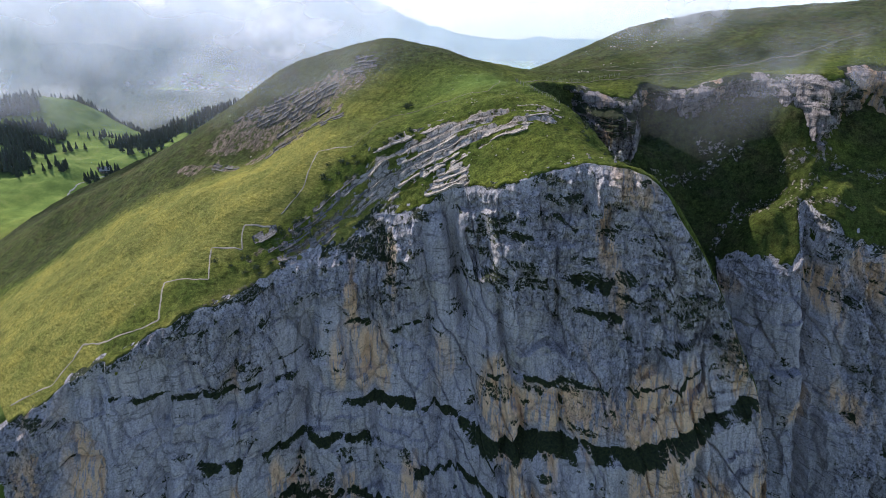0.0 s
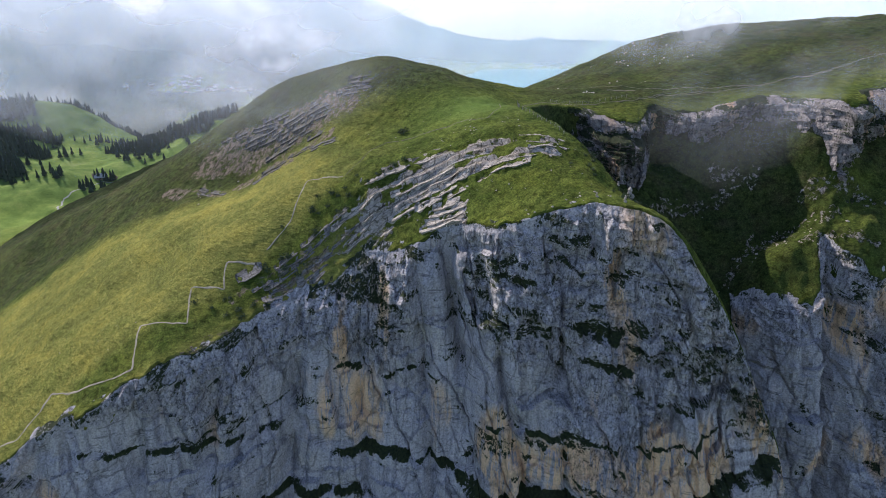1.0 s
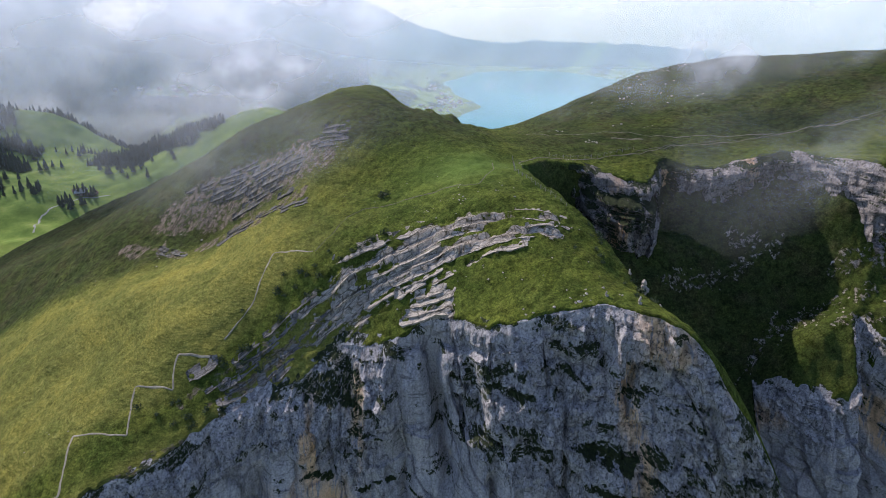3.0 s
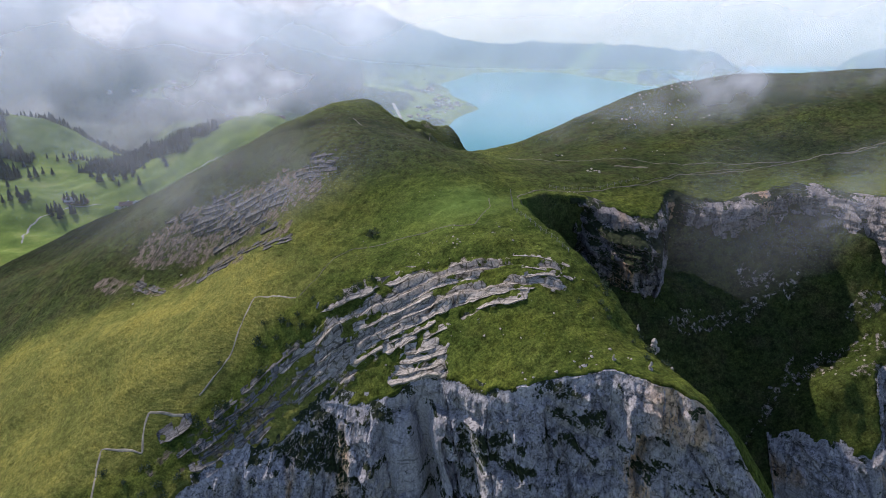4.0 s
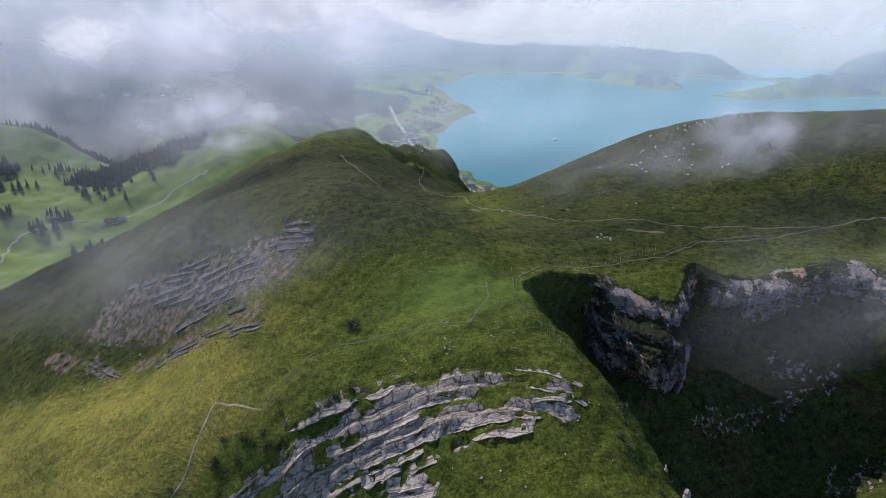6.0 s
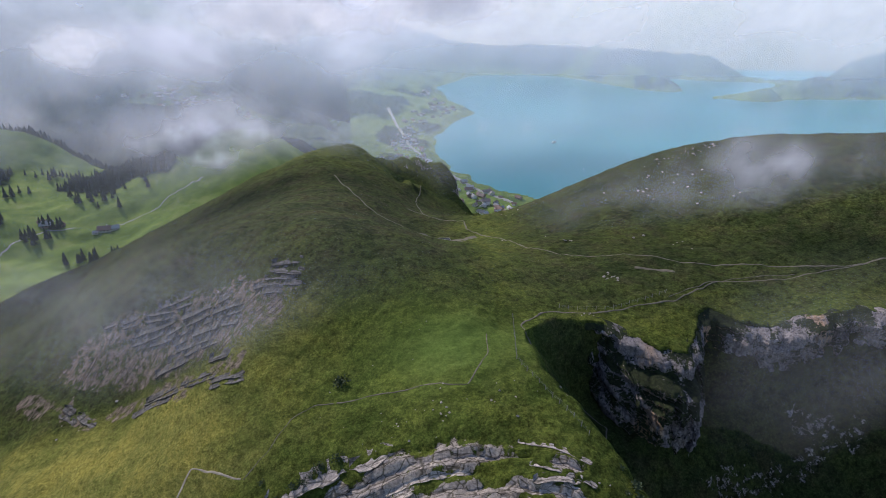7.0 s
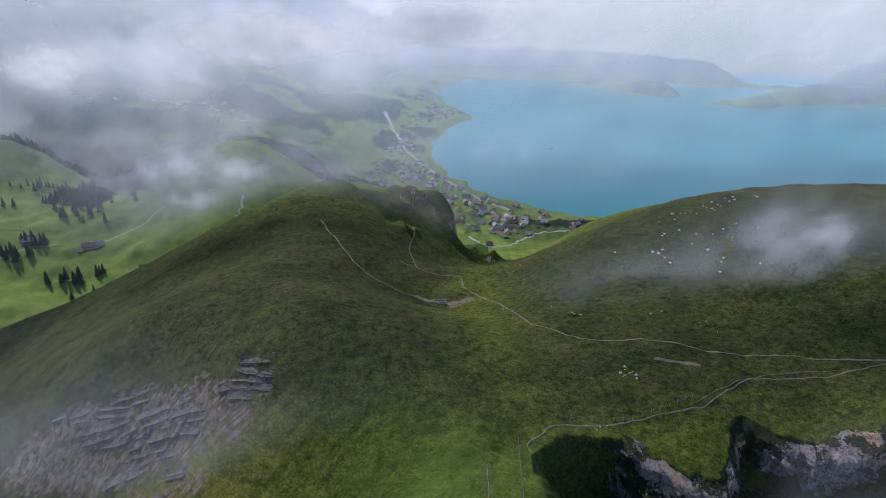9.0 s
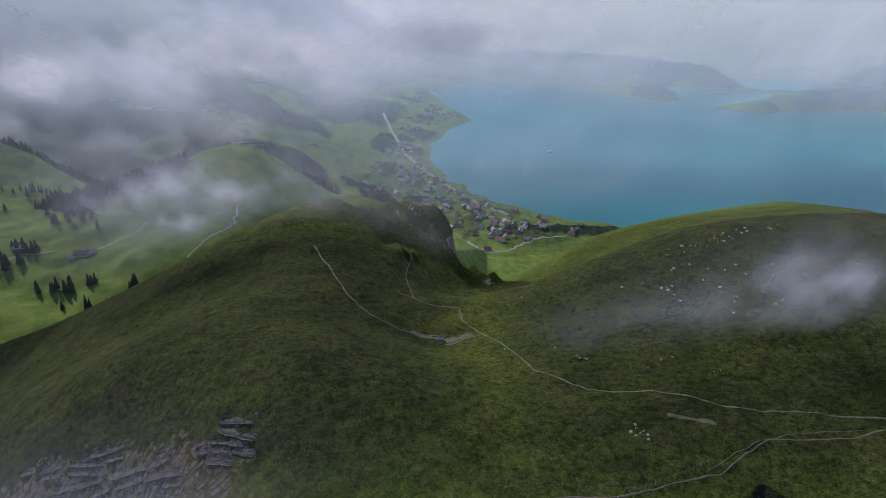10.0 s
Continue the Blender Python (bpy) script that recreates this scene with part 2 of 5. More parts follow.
def relief(nt, bsdf, fac, strength, distance, under=None):
    n = nt.nodes.new("ShaderNodeBump")
    n.inputs["Strength"].default_value, n.inputs["Distance"].default_value = strength, distance
    nt.links.new(fac, n.inputs["Height"])
    if under is not None:
        nt.links.new(under, n.inputs["Normal"])
    nt.links.new(n.outputs[0], bsdf.inputs["Normal"])
    return n.outputs[0]


def up_of(nt):
    geo = nt.nodes.new("ShaderNodeNewGeometry")
    sep = nt.nodes.new("ShaderNodeSeparateXYZ")
    nt.links.new(geo.outputs["Normal"], sep.inputs[0])
    return sep.outputs["Z"]


def joints(nt, size, stretch, offset=(0, 0, 0), wide=0.06):
    """Dark joints between blocks, crevice shade put into the colour: 0 in the joint, 1 on the block."""
    geo = nt.nodes.new("ShaderNodeNewGeometry")
    warp = nt.nodes.new("ShaderNodeTexNoise")
    warp.inputs["Scale"].default_value, warp.inputs["Detail"].default_value = 0.35, 4
    nt.links.new(geo.outputs["Position"], warp.inputs["Vector"])
    add = nt.nodes.new("ShaderNodeVectorMath")
    add.operation = "MULTIPLY_ADD"
    add.inputs[1].default_value = (2.6, 2.6, 2.6)
    nt.links.new(warp.outputs["Color"], add.inputs[0])
    nt.links.new(geo.outputs["Position"], add.inputs[2])
    mapping = nt.nodes.new("ShaderNodeMapping")
    mapping.inputs["Scale"].default_value, mapping.inputs["Location"].default_value = stretch, offset
    mapping.inputs["Rotation"].default_value = (0.0, 0.12, -0.28)
    nt.links.new(add.outputs[0], mapping.inputs["Vector"])
    v = nt.nodes.new("ShaderNodeTexVoronoi")
    v.feature = "DISTANCE_TO_EDGE"
    v.inputs["Scale"].default_value = size
    nt.links.new(mapping.outputs[0], v.inputs["Vector"])
    return ramp(nt, v.outputs["Distance"], [(0.0, grey(0.0)), (wide, grey(1.0))])


def limestone(nt, offset=0.0, fresh=None):
    """Colour of weathered grey limestone, streaked down the face, with tawny fresh faces."""
    fine = noise_node(nt, 1.9, 9, 0.68, None, (offset, 0, 0))
    broad = noise_node(nt, 0.06, 5, 0.6, (1, 1, 0.45), (offset, 9, 0))
    streak = noise_node(nt, 0.9, 8, 0.66, (1, 0.35, 0.05), (offset, 3, 0))
    base = ramp(nt, fine, [(0.36, (0.28, 0.274, 0.274)), (0.46, (0.41, 0.402, 0.402)), (0.54, (0.5, 0.492, 0.488)), (0.64, (0.6, 0.592, 0.584))])
    base = mix(nt, 0.75, base, ramp(nt, broad, [(0.33, grey(0.82)), (0.65, grey(1.08))]), "MULTIPLY")
    base = mix(nt, 0.8, base, ramp(nt, streak, [(0.36, (0.62, 0.63, 0.67)), (0.47, (0.9, 0.905, 0.93)), (0.56, grey(1.04)), (0.68, (1.16, 1.12, 1.08))]), "MULTIPLY")
    if fresh is not None:
        warm = calc(nt, "MULTIPLY", fresh, ramp(nt, streak, [(0.41, grey(0.0)), (0.5, grey(0.95))]))
        base = mix(nt, warm, base, mix(nt, 1.0, (0.8, 0.57, 0.34), ramp(nt, fine, [(0.3, grey(0.7)), (0.7, grey(1.15))]), "MULTIPLY"))
    return base, fine, streak


def bedding(nt, stone):
    """Bedding lines and cross joints that follow the arcs of the beds, over a stone's colour."""
    along = nt.nodes.new("ShaderNodeCombineXYZ")
    nt.links.new(attribute(nt, "bed_u"), along.inputs[0])
    nt.links.new(attribute(nt, "bed_v"), along.inputs[1])

    def in_beds(kind, u, v, **inputs):
        tex, lie = nt.nodes.new(kind), nt.nodes.new("ShaderNodeMapping")
        lie.inputs["Scale"].default_value = (u, v, 1)
        nt.links.new(along.outputs[0], lie.inputs["Vector"])
        nt.links.new(lie.outputs[0], tex.inputs["Vector"])
        for key, value in inputs.items():
            tex.inputs[key].default_value = value
        return tex

    lines = in_beds("ShaderNodeTexNoise", 0.07, 1.5, Scale=1.0, Detail=6, Roughness=0.7).outputs["Fac"]
    stone = mix(nt, 0.95, stone, ramp(nt, lines, [(0.4, (0.3, 0.29, 0.26)), (0.46, (0.9, 0.89, 0.86)), (0.6, grey(1.12))]), "MULTIPLY")
    cells = in_beds("ShaderNodeTexVoronoi", 0.32, 0.62, Scale=1.0)
    cells.feature = "DISTANCE_TO_EDGE"
    stone = mix(nt, 0.8, stone, ramp(nt, cells.outputs["Distance"], [(0.02, (0.25, 0.25, 0.2)), (0.06, grey(1.0))]), "MULTIPLY")
    return stone, lines


def make_rock(name, tint):
    m, nt, b = material(name)
    colour, fine, streak = limestone(nt, 0.0, attribute(nt, "fresh"))
    rough = calc(nt, "SUBTRACT", 1.0, attribute(nt, "calm"), True)
    gap = joints(nt, 0.11, (1, 0.4, 0.42), (0, 0, 0), 0.035)
    cell = nt.nodes.new("ShaderNodeTexVoronoi")
    cell.inputs["Scale"].default_value = 0.85
    where = nt.nodes.new("ShaderNodeNewGeometry")
    lean = nt.nodes.new("ShaderNodeMapping")
    lean.inputs["Scale"].default_value, lean.inputs["Rotation"].default_value = (1, 0.5, 0.5), (0, 0.25, 0)
    nt.links.new(where.outputs["Position"], lean.inputs["Vector"])
    nt.links.new(lean.outputs[0], cell.inputs["Vector"])
    chip = nt.nodes.new("ShaderNodeSeparateXYZ")
    nt.links.new(cell.outputs["Color"], chip.inputs[0])
    facet = ramp(nt, chip.outputs[0], [(0.0, grey(0.84)), (0.5, grey(1.0)), (1.0, grey(1.14))])
    # pits and seams: the dark of small crevices painted into the stone's colour
    pit = ramp(nt, noise_node(nt, 1.5, 8, 0.74, (1, 1, 0.33), (3, 8, 1)), [(0.425, (0.22, 0.22, 0.21)), (0.46, (0.9, 0.9, 0.9)), (0.6, (1.1, 1.1, 1.1))])
    seam = ramp(nt, noise_node(nt, 1.0, 6, 0.7, (0.13, 0.13, 1.1), (1, 6, 4)), [(0.385, (0.4, 0.4, 0.4)), (0.41, (1.0, 1.0, 1.0))])
    colour = mix(nt, calc(nt, "MULTIPLY", rough, 0.8), colour, mix(nt, 1.0, mix(nt, 1.0, colour, pit, "MULTIPLY"), facet, "MULTIPLY"))
    colour = mix(nt, 0.75, colour, seam, "MULTIPLY")
    colour = mix(nt, 0.5, colour, mix(nt, 1.0, colour, mix(nt, gap, (0.2, 0.2, 0.2), (1.0, 1.0, 1.0)), "MULTIPLY"))
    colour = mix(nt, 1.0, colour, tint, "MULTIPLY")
    tuft = noise_node(nt, 1.5, 9, 0.75, (1, 1, 0.6))
    flat = calc(nt, "ADD", calc(nt, "MULTIPLY", up_of(nt), 0.45), attribute(nt, "turf"))
    flat = calc(nt, "ADD", flat, calc(nt, "MULTIPLY", calc(nt, "SUBTRACT", tuft, 0.5), 2.6))
    turf = ramp(nt, flat, [(0.68, grey(0.0)), (0.76, grey(1.0))])
    tone = ramp(nt, noise_node(nt, 1.4, 6, 0.65), [(0.35, (0.01, 0.014, 0.006)), (0.65, (0.036, 0.046, 0.014))])
    nt.links.new(mix(nt, turf, colour, tone), b.inputs["Base Color"])
    b.inputs["Roughness"].default_value = 0.92
    b.inputs["Specular IOR Level"].default_value = 0.25
    first = relief(nt, b, noise_node(nt, 1.7, 9, 0.7, (1, 1, 0.35)), 0.9, 0.5)
    second = relief(nt, b, calc(nt, "MULTIPLY", chip.outputs[0], rough), 0.8, 0.5, first)
    relief(nt, b, noise_node(nt, 3.6, 6, 0.75, (1, 1, 0.4)), 1.0, 0.3, second)
    return m


def make_ground():
    m, nt, b = material("alpine_ground")
    broad, mid, fine = noise_node(nt, 0.018, 5, 0.6), noise_node(nt, 0.16, 6, 0.6), noise_node(nt, 1.7, 9, 0.72)
    green = ramp(nt, fine, [(0.3, (0.028, 0.041, 0.009)), (0.5, (0.078, 0.1, 0.019)), (0.72, (0.152, 0.172, 0.038))])
    dry = ramp(nt, fine, [(0.28, (0.11, 0.112, 0.027)), (0.5, (0.195, 0.188, 0.047)), (0.74, (0.3, 0.275, 0.088))])
    # brown-olive heath, its tone also darkened for turf under cloud shadow
    shaded_heath = ramp(nt, fine, [(0.3, (0.017, 0.026, 0.009)), (0.5, (0.043, 0.055, 0.018)), (0.72, (0.086, 0.097, 0.034))])
    fac = calc(nt, "ADD", attribute(nt, "dry"), calc(nt, "MULTIPLY", calc(nt, "SUBTRACT", mid, 0.5), 0.9), True)
    colour = mix(nt, fac, green, dry)
    hfac = calc(nt, "ADD", attribute(nt, "shaded_heath"), calc(nt, "MULTIPLY", calc(nt, "SUBTRACT", mid, 0.5), 1.2), True)
    colour = mix(nt, hfac, colour, shaded_heath)
    colour = mix(nt, 0.6, colour, ramp(nt, broad, [(0.35, (0.66, 0.7, 0.66)), (0.65, (1.32, 1.25, 1.15))]), "MULTIPLY")
    # patches of brown heather and bilberry
    moor = ramp(nt, noise_node(nt, 0.11, 8, 0.7, None, (20, 5, 0)), [(0.48, grey(0.0)), (0.62, grey(0.6))])
    brown = ramp(nt, fine, [(0.3, (0.02, 0.018, 0.01)), (0.5, (0.055, 0.047, 0.024)), (0.72, (0.11, 0.09, 0.05))])
    colour = mix(nt, calc(nt, "MULTIPLY", moor, attribute(nt, "shaded_heath")), colour, brown)
    patch = ramp(nt, noise_node(nt, 0.06, 7, 0.66, (1, 1, 2.5), (3, 40, 6)), [(0.38, (0.7, 0.78, 0.74)), (0.5, grey(1.0)), (0.64, (1.28, 1.19, 1.05))])
    colour = mix(nt, 0.85, colour, patch, "MULTIPLY")
    field = noise_node(nt, 0.035, 8, 0.68)
    clump = noise_node(nt, 0.55, 8, 0.72)
    soft = calc(nt, "SUBTRACT", 0.85, calc(nt, "MULTIPLY", attribute(nt, "dry"), 0.5), True)
    colour = mix(nt, soft, colour, ramp(nt, clump, [(0.38, grey(0.42)), (0.5, grey(1.0)), (0.62, grey(1.35))]), "MULTIPLY")
    rows = ramp(nt, noise_node(nt, 1.0, 6, 0.7, (0.3, 0.3, 3.4), (4, 1, 7)), [(0.36, (0.72, 0.76, 0.68)), (0.5, grey(1.0)), (0.64, (1.16, 1.14, 1.1))])
    colour = mix(nt, calc(nt, "ADD", 0.25, calc(nt, "MULTIPLY", attribute(nt, "dry"), 0.65), True), colour, rows, "MULTIPLY")
    speck = ramp(nt, noise_node(nt, 2.7, 4, 0.75, None, (9, 9, 2)), [(0.33, grey(0.55)), (0.5, grey(1.0)), (0.67, grey(1.4))])
    colour = mix(nt, 0.75, colour, speck, "MULTIPLY")
    lush = ramp(nt, field, [(0.3, (0.085, 0.13, 0.028)), (0.46, (0.135, 0.2, 0.042)), (0.56, (0.185, 0.25, 0.055)), (0.72, (0.27, 0.3, 0.095))])
    lush = mix(nt, 0.7, lush, ramp(nt, fine, [(0.3, grey(0.65)), (0.7, grey(1.3))]), "MULTIPLY")
    colour = mix(nt, attribute(nt, "lush"), colour, lush)
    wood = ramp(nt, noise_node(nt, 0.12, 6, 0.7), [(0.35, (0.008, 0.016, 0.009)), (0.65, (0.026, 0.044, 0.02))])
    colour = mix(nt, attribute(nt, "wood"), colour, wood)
    stone, grain, streak = limestone(nt, 50.0)
    stone = mix(nt, 1.0, stone, (1.06, 0.92, 0.81), "MULTIPLY")
    stone, lines = bedding(nt, stone)
    rfac = calc(nt, "ADD", attribute(nt, "rock"), calc(nt, "MULTIPLY", calc(nt, "SUBTRACT", noise_node(nt, 0.6, 9, 0.72), 0.5), 1.6))
    rock = ramp(nt, rfac, [(0.46, grey(0.0)), (0.54, grey(1.0))])
    # shade put into the stone: rubble on the west flank and west beds
    shaded_rubble = mix(nt, 1.0, stone, (0.5, 0.45, 0.42), "MULTIPLY")
    sfac = calc(nt, "ADD", attribute(nt, "shaded_scree"), calc(nt, "MULTIPLY", calc(nt, "SUBTRACT", noise_node(nt, 0.5, 8, 0.65), 0.5), 1.2))
    colour = mix(nt, ramp(nt, sfac, [(0.46, grey(0.0)), (0.6, grey(0.9))]), colour, shaded_rubble)
    nt.links.new(mix(nt, rock, colour, stone), b.inputs["Base Color"])
    b.inputs["Roughness"].default_value = 0.95
    b.inputs["Specular IOR Level"].default_value = 0.04
    # cattle treads along the slope, tussocks, grain
    geo = nt.nodes.new("ShaderNodeNewGeometry")
    sep = nt.nodes.new("ShaderNodeSeparateXYZ")
    nt.links.new(geo.outputs["Position"], sep.inputs[0])
    tread = calc(nt, "SINE", calc(nt, "ADD", calc(nt, "MULTIPLY", sep.outputs["Z"], 7.5), calc(nt, "MULTIPLY", noise_node(nt, 0.22, 5, 0.6), 26.0)))
    first = relief(nt, b, noise_node(nt, 0.35, 8, 0.65), 0.7, 1.1)
    first = relief(nt, b, clump, 0.8, 0.8, first)
    second = relief(nt, b, calc(nt, "MULTIPLY", tread, attribute(nt, "dry")), 0.5, 0.14, first)
    second = relief(nt, b, calc(nt, "MULTIPLY", lines, rock), 0.8, 0.7, second)
    relief(nt, b, noise_node(nt, 2.6, 6, 0.7), 0.85, 0.4, second)
    return m


def make_water():
    m, nt, b = material("lake_water")
    tone = ramp(nt, noise_node(nt, 0.0016, 4, 0.5), [(0.35, (0.012, 0.17, 0.185)), (0.65, (0.024, 0.24, 0.25))])
    nt.links.new(tone, b.inputs["Base Color"])
    b.inputs["Roughness"].default_value = 0.3
    b.inputs["Specular IOR Level"].default_value = 0.3
    relief(nt, b, noise_node(nt, 0.25, 4, 0.6), 0.03, 0.4)
    return m


# the cirque's copy is browner, and its tint darkened for the shade there
ROCK, SHADED_BROWN_ROCK = make_rock("limestone", (0.93, 0.86, 0.88)), make_rock("shaded_brown_limestone", (0.66, 0.57, 0.54))
GROUND, WATER = make_ground(), make_water()

# ---- the large structure ----
def grid_mesh(name, points, mat, wrap=False, attributes=None):
    """A mesh over a rows x columns x 3 array of points."""
    rows, cols = points.shape[:2]
    me = bpy.data.meshes.new(name)
    me.vertices.add(rows * cols)
    me.vertices.foreach_set("co", points.reshape(-1).astype(np.float32))
    a = (np.arange(rows - 1)[:, None] * cols + np.arange(cols - 1)[None]).reshape(-1)
    quads = np.stack([a, a + 1, a + cols + 1, a + cols], 1).astype(np.int32)
    me.loops.add(quads.size)
    me.loops.foreach_set("vertex_index", quads.reshape(-1))
    me.polygons.add(len(quads))
    me.polygons.foreach_set("loop_start", np.arange(len(quads), dtype=np.int32) * 4)
    me.polygons.foreach_set("use_smooth", np.ones(len(quads), dtype=bool))
    for key, values in (attributes or {}).items():
        me.attributes.new(key, "FLOAT", "POINT").data.foreach_set("value", values.reshape(-1).astype(np.float32))
    me.update(calc_edges=True)
    me.materials.append(mat)
    return new(name, me)


def bed_y(x, v):
    """The plan line of one bed of the tilted limestone over the brink."""
    return v + 0.039 * x - 0.0066 * x * x


def bed_line(v, x0, x1, n=9):
    return [(x0 + (x1 - x0) * k / (n - 1), bed_y(x0 + (x1 - x0) * k / (n - 1), v)) for k in range(n)]


# beds that crop out over the brink, the slabs on the west flank and the ledges of the cirque: plan line, half width, share of bare rock
OUTCROPS = [(bed_line(193.5, -60, 33), 4.2, 0.72), (bed_line(188, -52, 32), 4.4, 0.95), (bed_line(183, -38, 28), 2.8, 0.62), ([(13, 182), (22, 181), (29, 182)], 3.0, 0.6),
            ([(-5, 177), (2, 174.5), (8, 172)], 3.4, 1.05), ([(-68, 149), (-56, 158), (-48, 163)], 3.4, 0.85), (bed_line(197, -20, 24), 1.3, 0.55),
            ([(104, 200), (114, 203), (126, 199)], 4.0, 0.42), ([(112, 194), (122, 192), (133, 187)], 3.0, 0.45), ([(70, 212), (90, 216), (110, 220)], 4.0, 0.42),
            ([(88, 190), (96, 196), (106, 206)], 3.5, 0.42), ([(120, 208), (134, 204), (150, 196)], 4.0, 0.42), ([(92, 226), (104, 222)], 3.5, 0.45), ([(34, 205), (40, 214), (44, 226)], 5, 0.36)]


# slabs on the west flank of the dome, darkened for cloud shadow: plan line, half width, share
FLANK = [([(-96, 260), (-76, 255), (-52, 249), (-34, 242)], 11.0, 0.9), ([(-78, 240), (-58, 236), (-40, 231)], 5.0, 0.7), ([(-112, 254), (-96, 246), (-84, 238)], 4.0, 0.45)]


def ground_cover(x, y, z):
    """Where the turf is dry, heathy or darkened for shade, lush or gone."""
    wob = 9 * fbm(x / 30, y / 30, 4, 41)
    fine = 5 * fbm(x / 7, y / 7, 4, 43)
    rock = 0 * x
    for line, half, share in OUTCROPS:
        d, along = line_distance(x, y, line)
        rock = np.maximum(rock, share * smooth(1.3, 0.55, (d + 0.5 * np.abs(fine) + 0.1 * wob) / half * (1 + 0.5 * np.abs(2 * along - 1) ** 3)))
    # west end of the beds, darkened in colour for weak sun and lichen
    dull = np.where(y < 210, smooth(-14, -36, x + 0.6 * wob), 0)
    rock, shaded_scree = rock * (1 - 0.75 * dull), 0.62 * rock * dull
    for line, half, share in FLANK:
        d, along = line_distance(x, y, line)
        shaded_scree = np.maximum(shaded_scree, 0.56 * smooth(1.6, 0.6, (d + 0.5 * np.abs(fine) + 0.1 * wob) / half * (1 + 0.5 * np.abs(2 * along - 1) ** 3)))
    near = smooth(620, 480, y)
    dry = near * smooth(-2, -40, x + 0.3 * (y - 190) + wob) * smooth(262, 235, y - 0.12 * x + wob)
    dry = dry * (1 - 0.9 * smooth(9, 3, line_distance(x, y, [(-90, 146), (-60, 166), (-40, 186), (-22, 196), (0, 202)])[0] + 0.25 * wob))
    # heath on dome and hill, which also carries the cloud shadow there
    shaded_heath = near * smooth(228, 262, y + 0.25 * x + wob) * smooth(40, -10, x - 0.1 * (y - 250) + wob) * smooth(480, 400, y)
    shaded_heath = shaded_heath * smooth(430, 380, y)
    shaded_heath = np.maximum(shaded_heath, 0.9 * near * smooth(15, 50, x) * smooth(225, 260, y) * smooth(440, 390, y))
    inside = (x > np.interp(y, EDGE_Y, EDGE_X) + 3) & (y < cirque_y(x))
    # cirque floor: the shade it lies in is put into the turf colour
    shaded_heath = np.where(inside, 0.95, shaded_heath)
    # the bench is kept lighter in colour, for the sun on it
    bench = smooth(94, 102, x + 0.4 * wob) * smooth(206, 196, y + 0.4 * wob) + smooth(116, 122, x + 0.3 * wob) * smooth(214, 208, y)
    shaded_heath = np.where(inside, shaded_heath * (1 - 0.55 * np.clip(bench, 0, 1)), shaded_heath)
    dry = np.maximum(dry, 0.05 * smooth(100, 112, x) * smooth(225, 212, y) * near)
    shaded_heath = np.maximum(shaded_heath, 0.85 * near * smooth(231, 247, y + 0.5 * wob) * smooth(6, -26, x + 0.5 * wob) * smooth(430, 380, y))
    lush = near * np.exp(-((x - 12 + wob) / 20) ** 2 - ((y - 222) / 12) ** 2) * 0.8
    lush = np.maximum(lush, smooth(520, 700, y) * 0.85)
    return rock, dry, shaded_heath, lush, shaded_scree


WOODS = [(-425, 985, 85, 95), (-640, 905, 60, 35), (-590, 800, 40, 28), (-655, 965, 45, 30), (-560, 1230, 170, 90), (-800, 1300, 200, 120), (-900, 1050, 160, 110), (-330, 1330, 130, 70), (443, 1753, 202, 38), (-340, 3130, 243, 351), (-651, 2523, 202, 216), (-448, 1848, 176, 148), (-948, 1983, 324, 202), (-759, 1645, 270, 122), (-1353, 2523, 405, 351)]


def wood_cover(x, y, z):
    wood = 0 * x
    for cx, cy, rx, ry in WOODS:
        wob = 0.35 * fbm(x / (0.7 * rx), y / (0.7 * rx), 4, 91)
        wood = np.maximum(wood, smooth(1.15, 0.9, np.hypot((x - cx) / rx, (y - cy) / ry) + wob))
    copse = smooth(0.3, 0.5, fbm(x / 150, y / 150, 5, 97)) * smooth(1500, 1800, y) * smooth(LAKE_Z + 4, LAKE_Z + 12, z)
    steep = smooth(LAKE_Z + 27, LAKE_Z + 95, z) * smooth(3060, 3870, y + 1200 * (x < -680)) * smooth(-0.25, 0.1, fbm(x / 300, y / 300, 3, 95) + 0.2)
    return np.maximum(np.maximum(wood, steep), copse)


def surface(x, y):
    """The ground as it is built: height with hummocks and the stepped beds of the outcrops, and its cover."""
    z = height(x, y)
    rock, dry, shaded_heath, lush, shaded_scree = ground_cover(x, y, z)
    wood = wood_cover(x, y, z)
    near = smooth(700, 400, y)
    z = z + near * (0.5 * fbm(x / 9, y / 9, 3, 3) + 0.16 * fbm(x / 2.2, y / 2.2, 3, 8))
    u, v = x + 0.2 * y, y - 0.039 * x + 0.0066 * x * x + 0.9 * fbm(x / 14, y / 14, 3, 55)
    beds = (v / 2.7) % 1.0
    block = np.floor(3 * vnoise(u / 6.0 + 3.7 * np.floor(v / 2.7), np.floor(v / 2.7) * 0.73, 57)) / 3
    z = z + smooth(0.1, 0.5, rock) * ((0.3 + 0.7 * smooth(222, 210, y)) * (1.35 * (0.5 - beds) + 0.4 * block) + 0.12 * fbm(x / 1.2, y / 1.2, 3, 13))
    z = z + 12 * wood * (0.5 + 0.5 * vnoise(x / 15, y / 15, 77)) * smooth(1500, 1800, y)
    return z, rock, dry, shaded_heath, lush, wood, shaded_scree


SHEET = {}


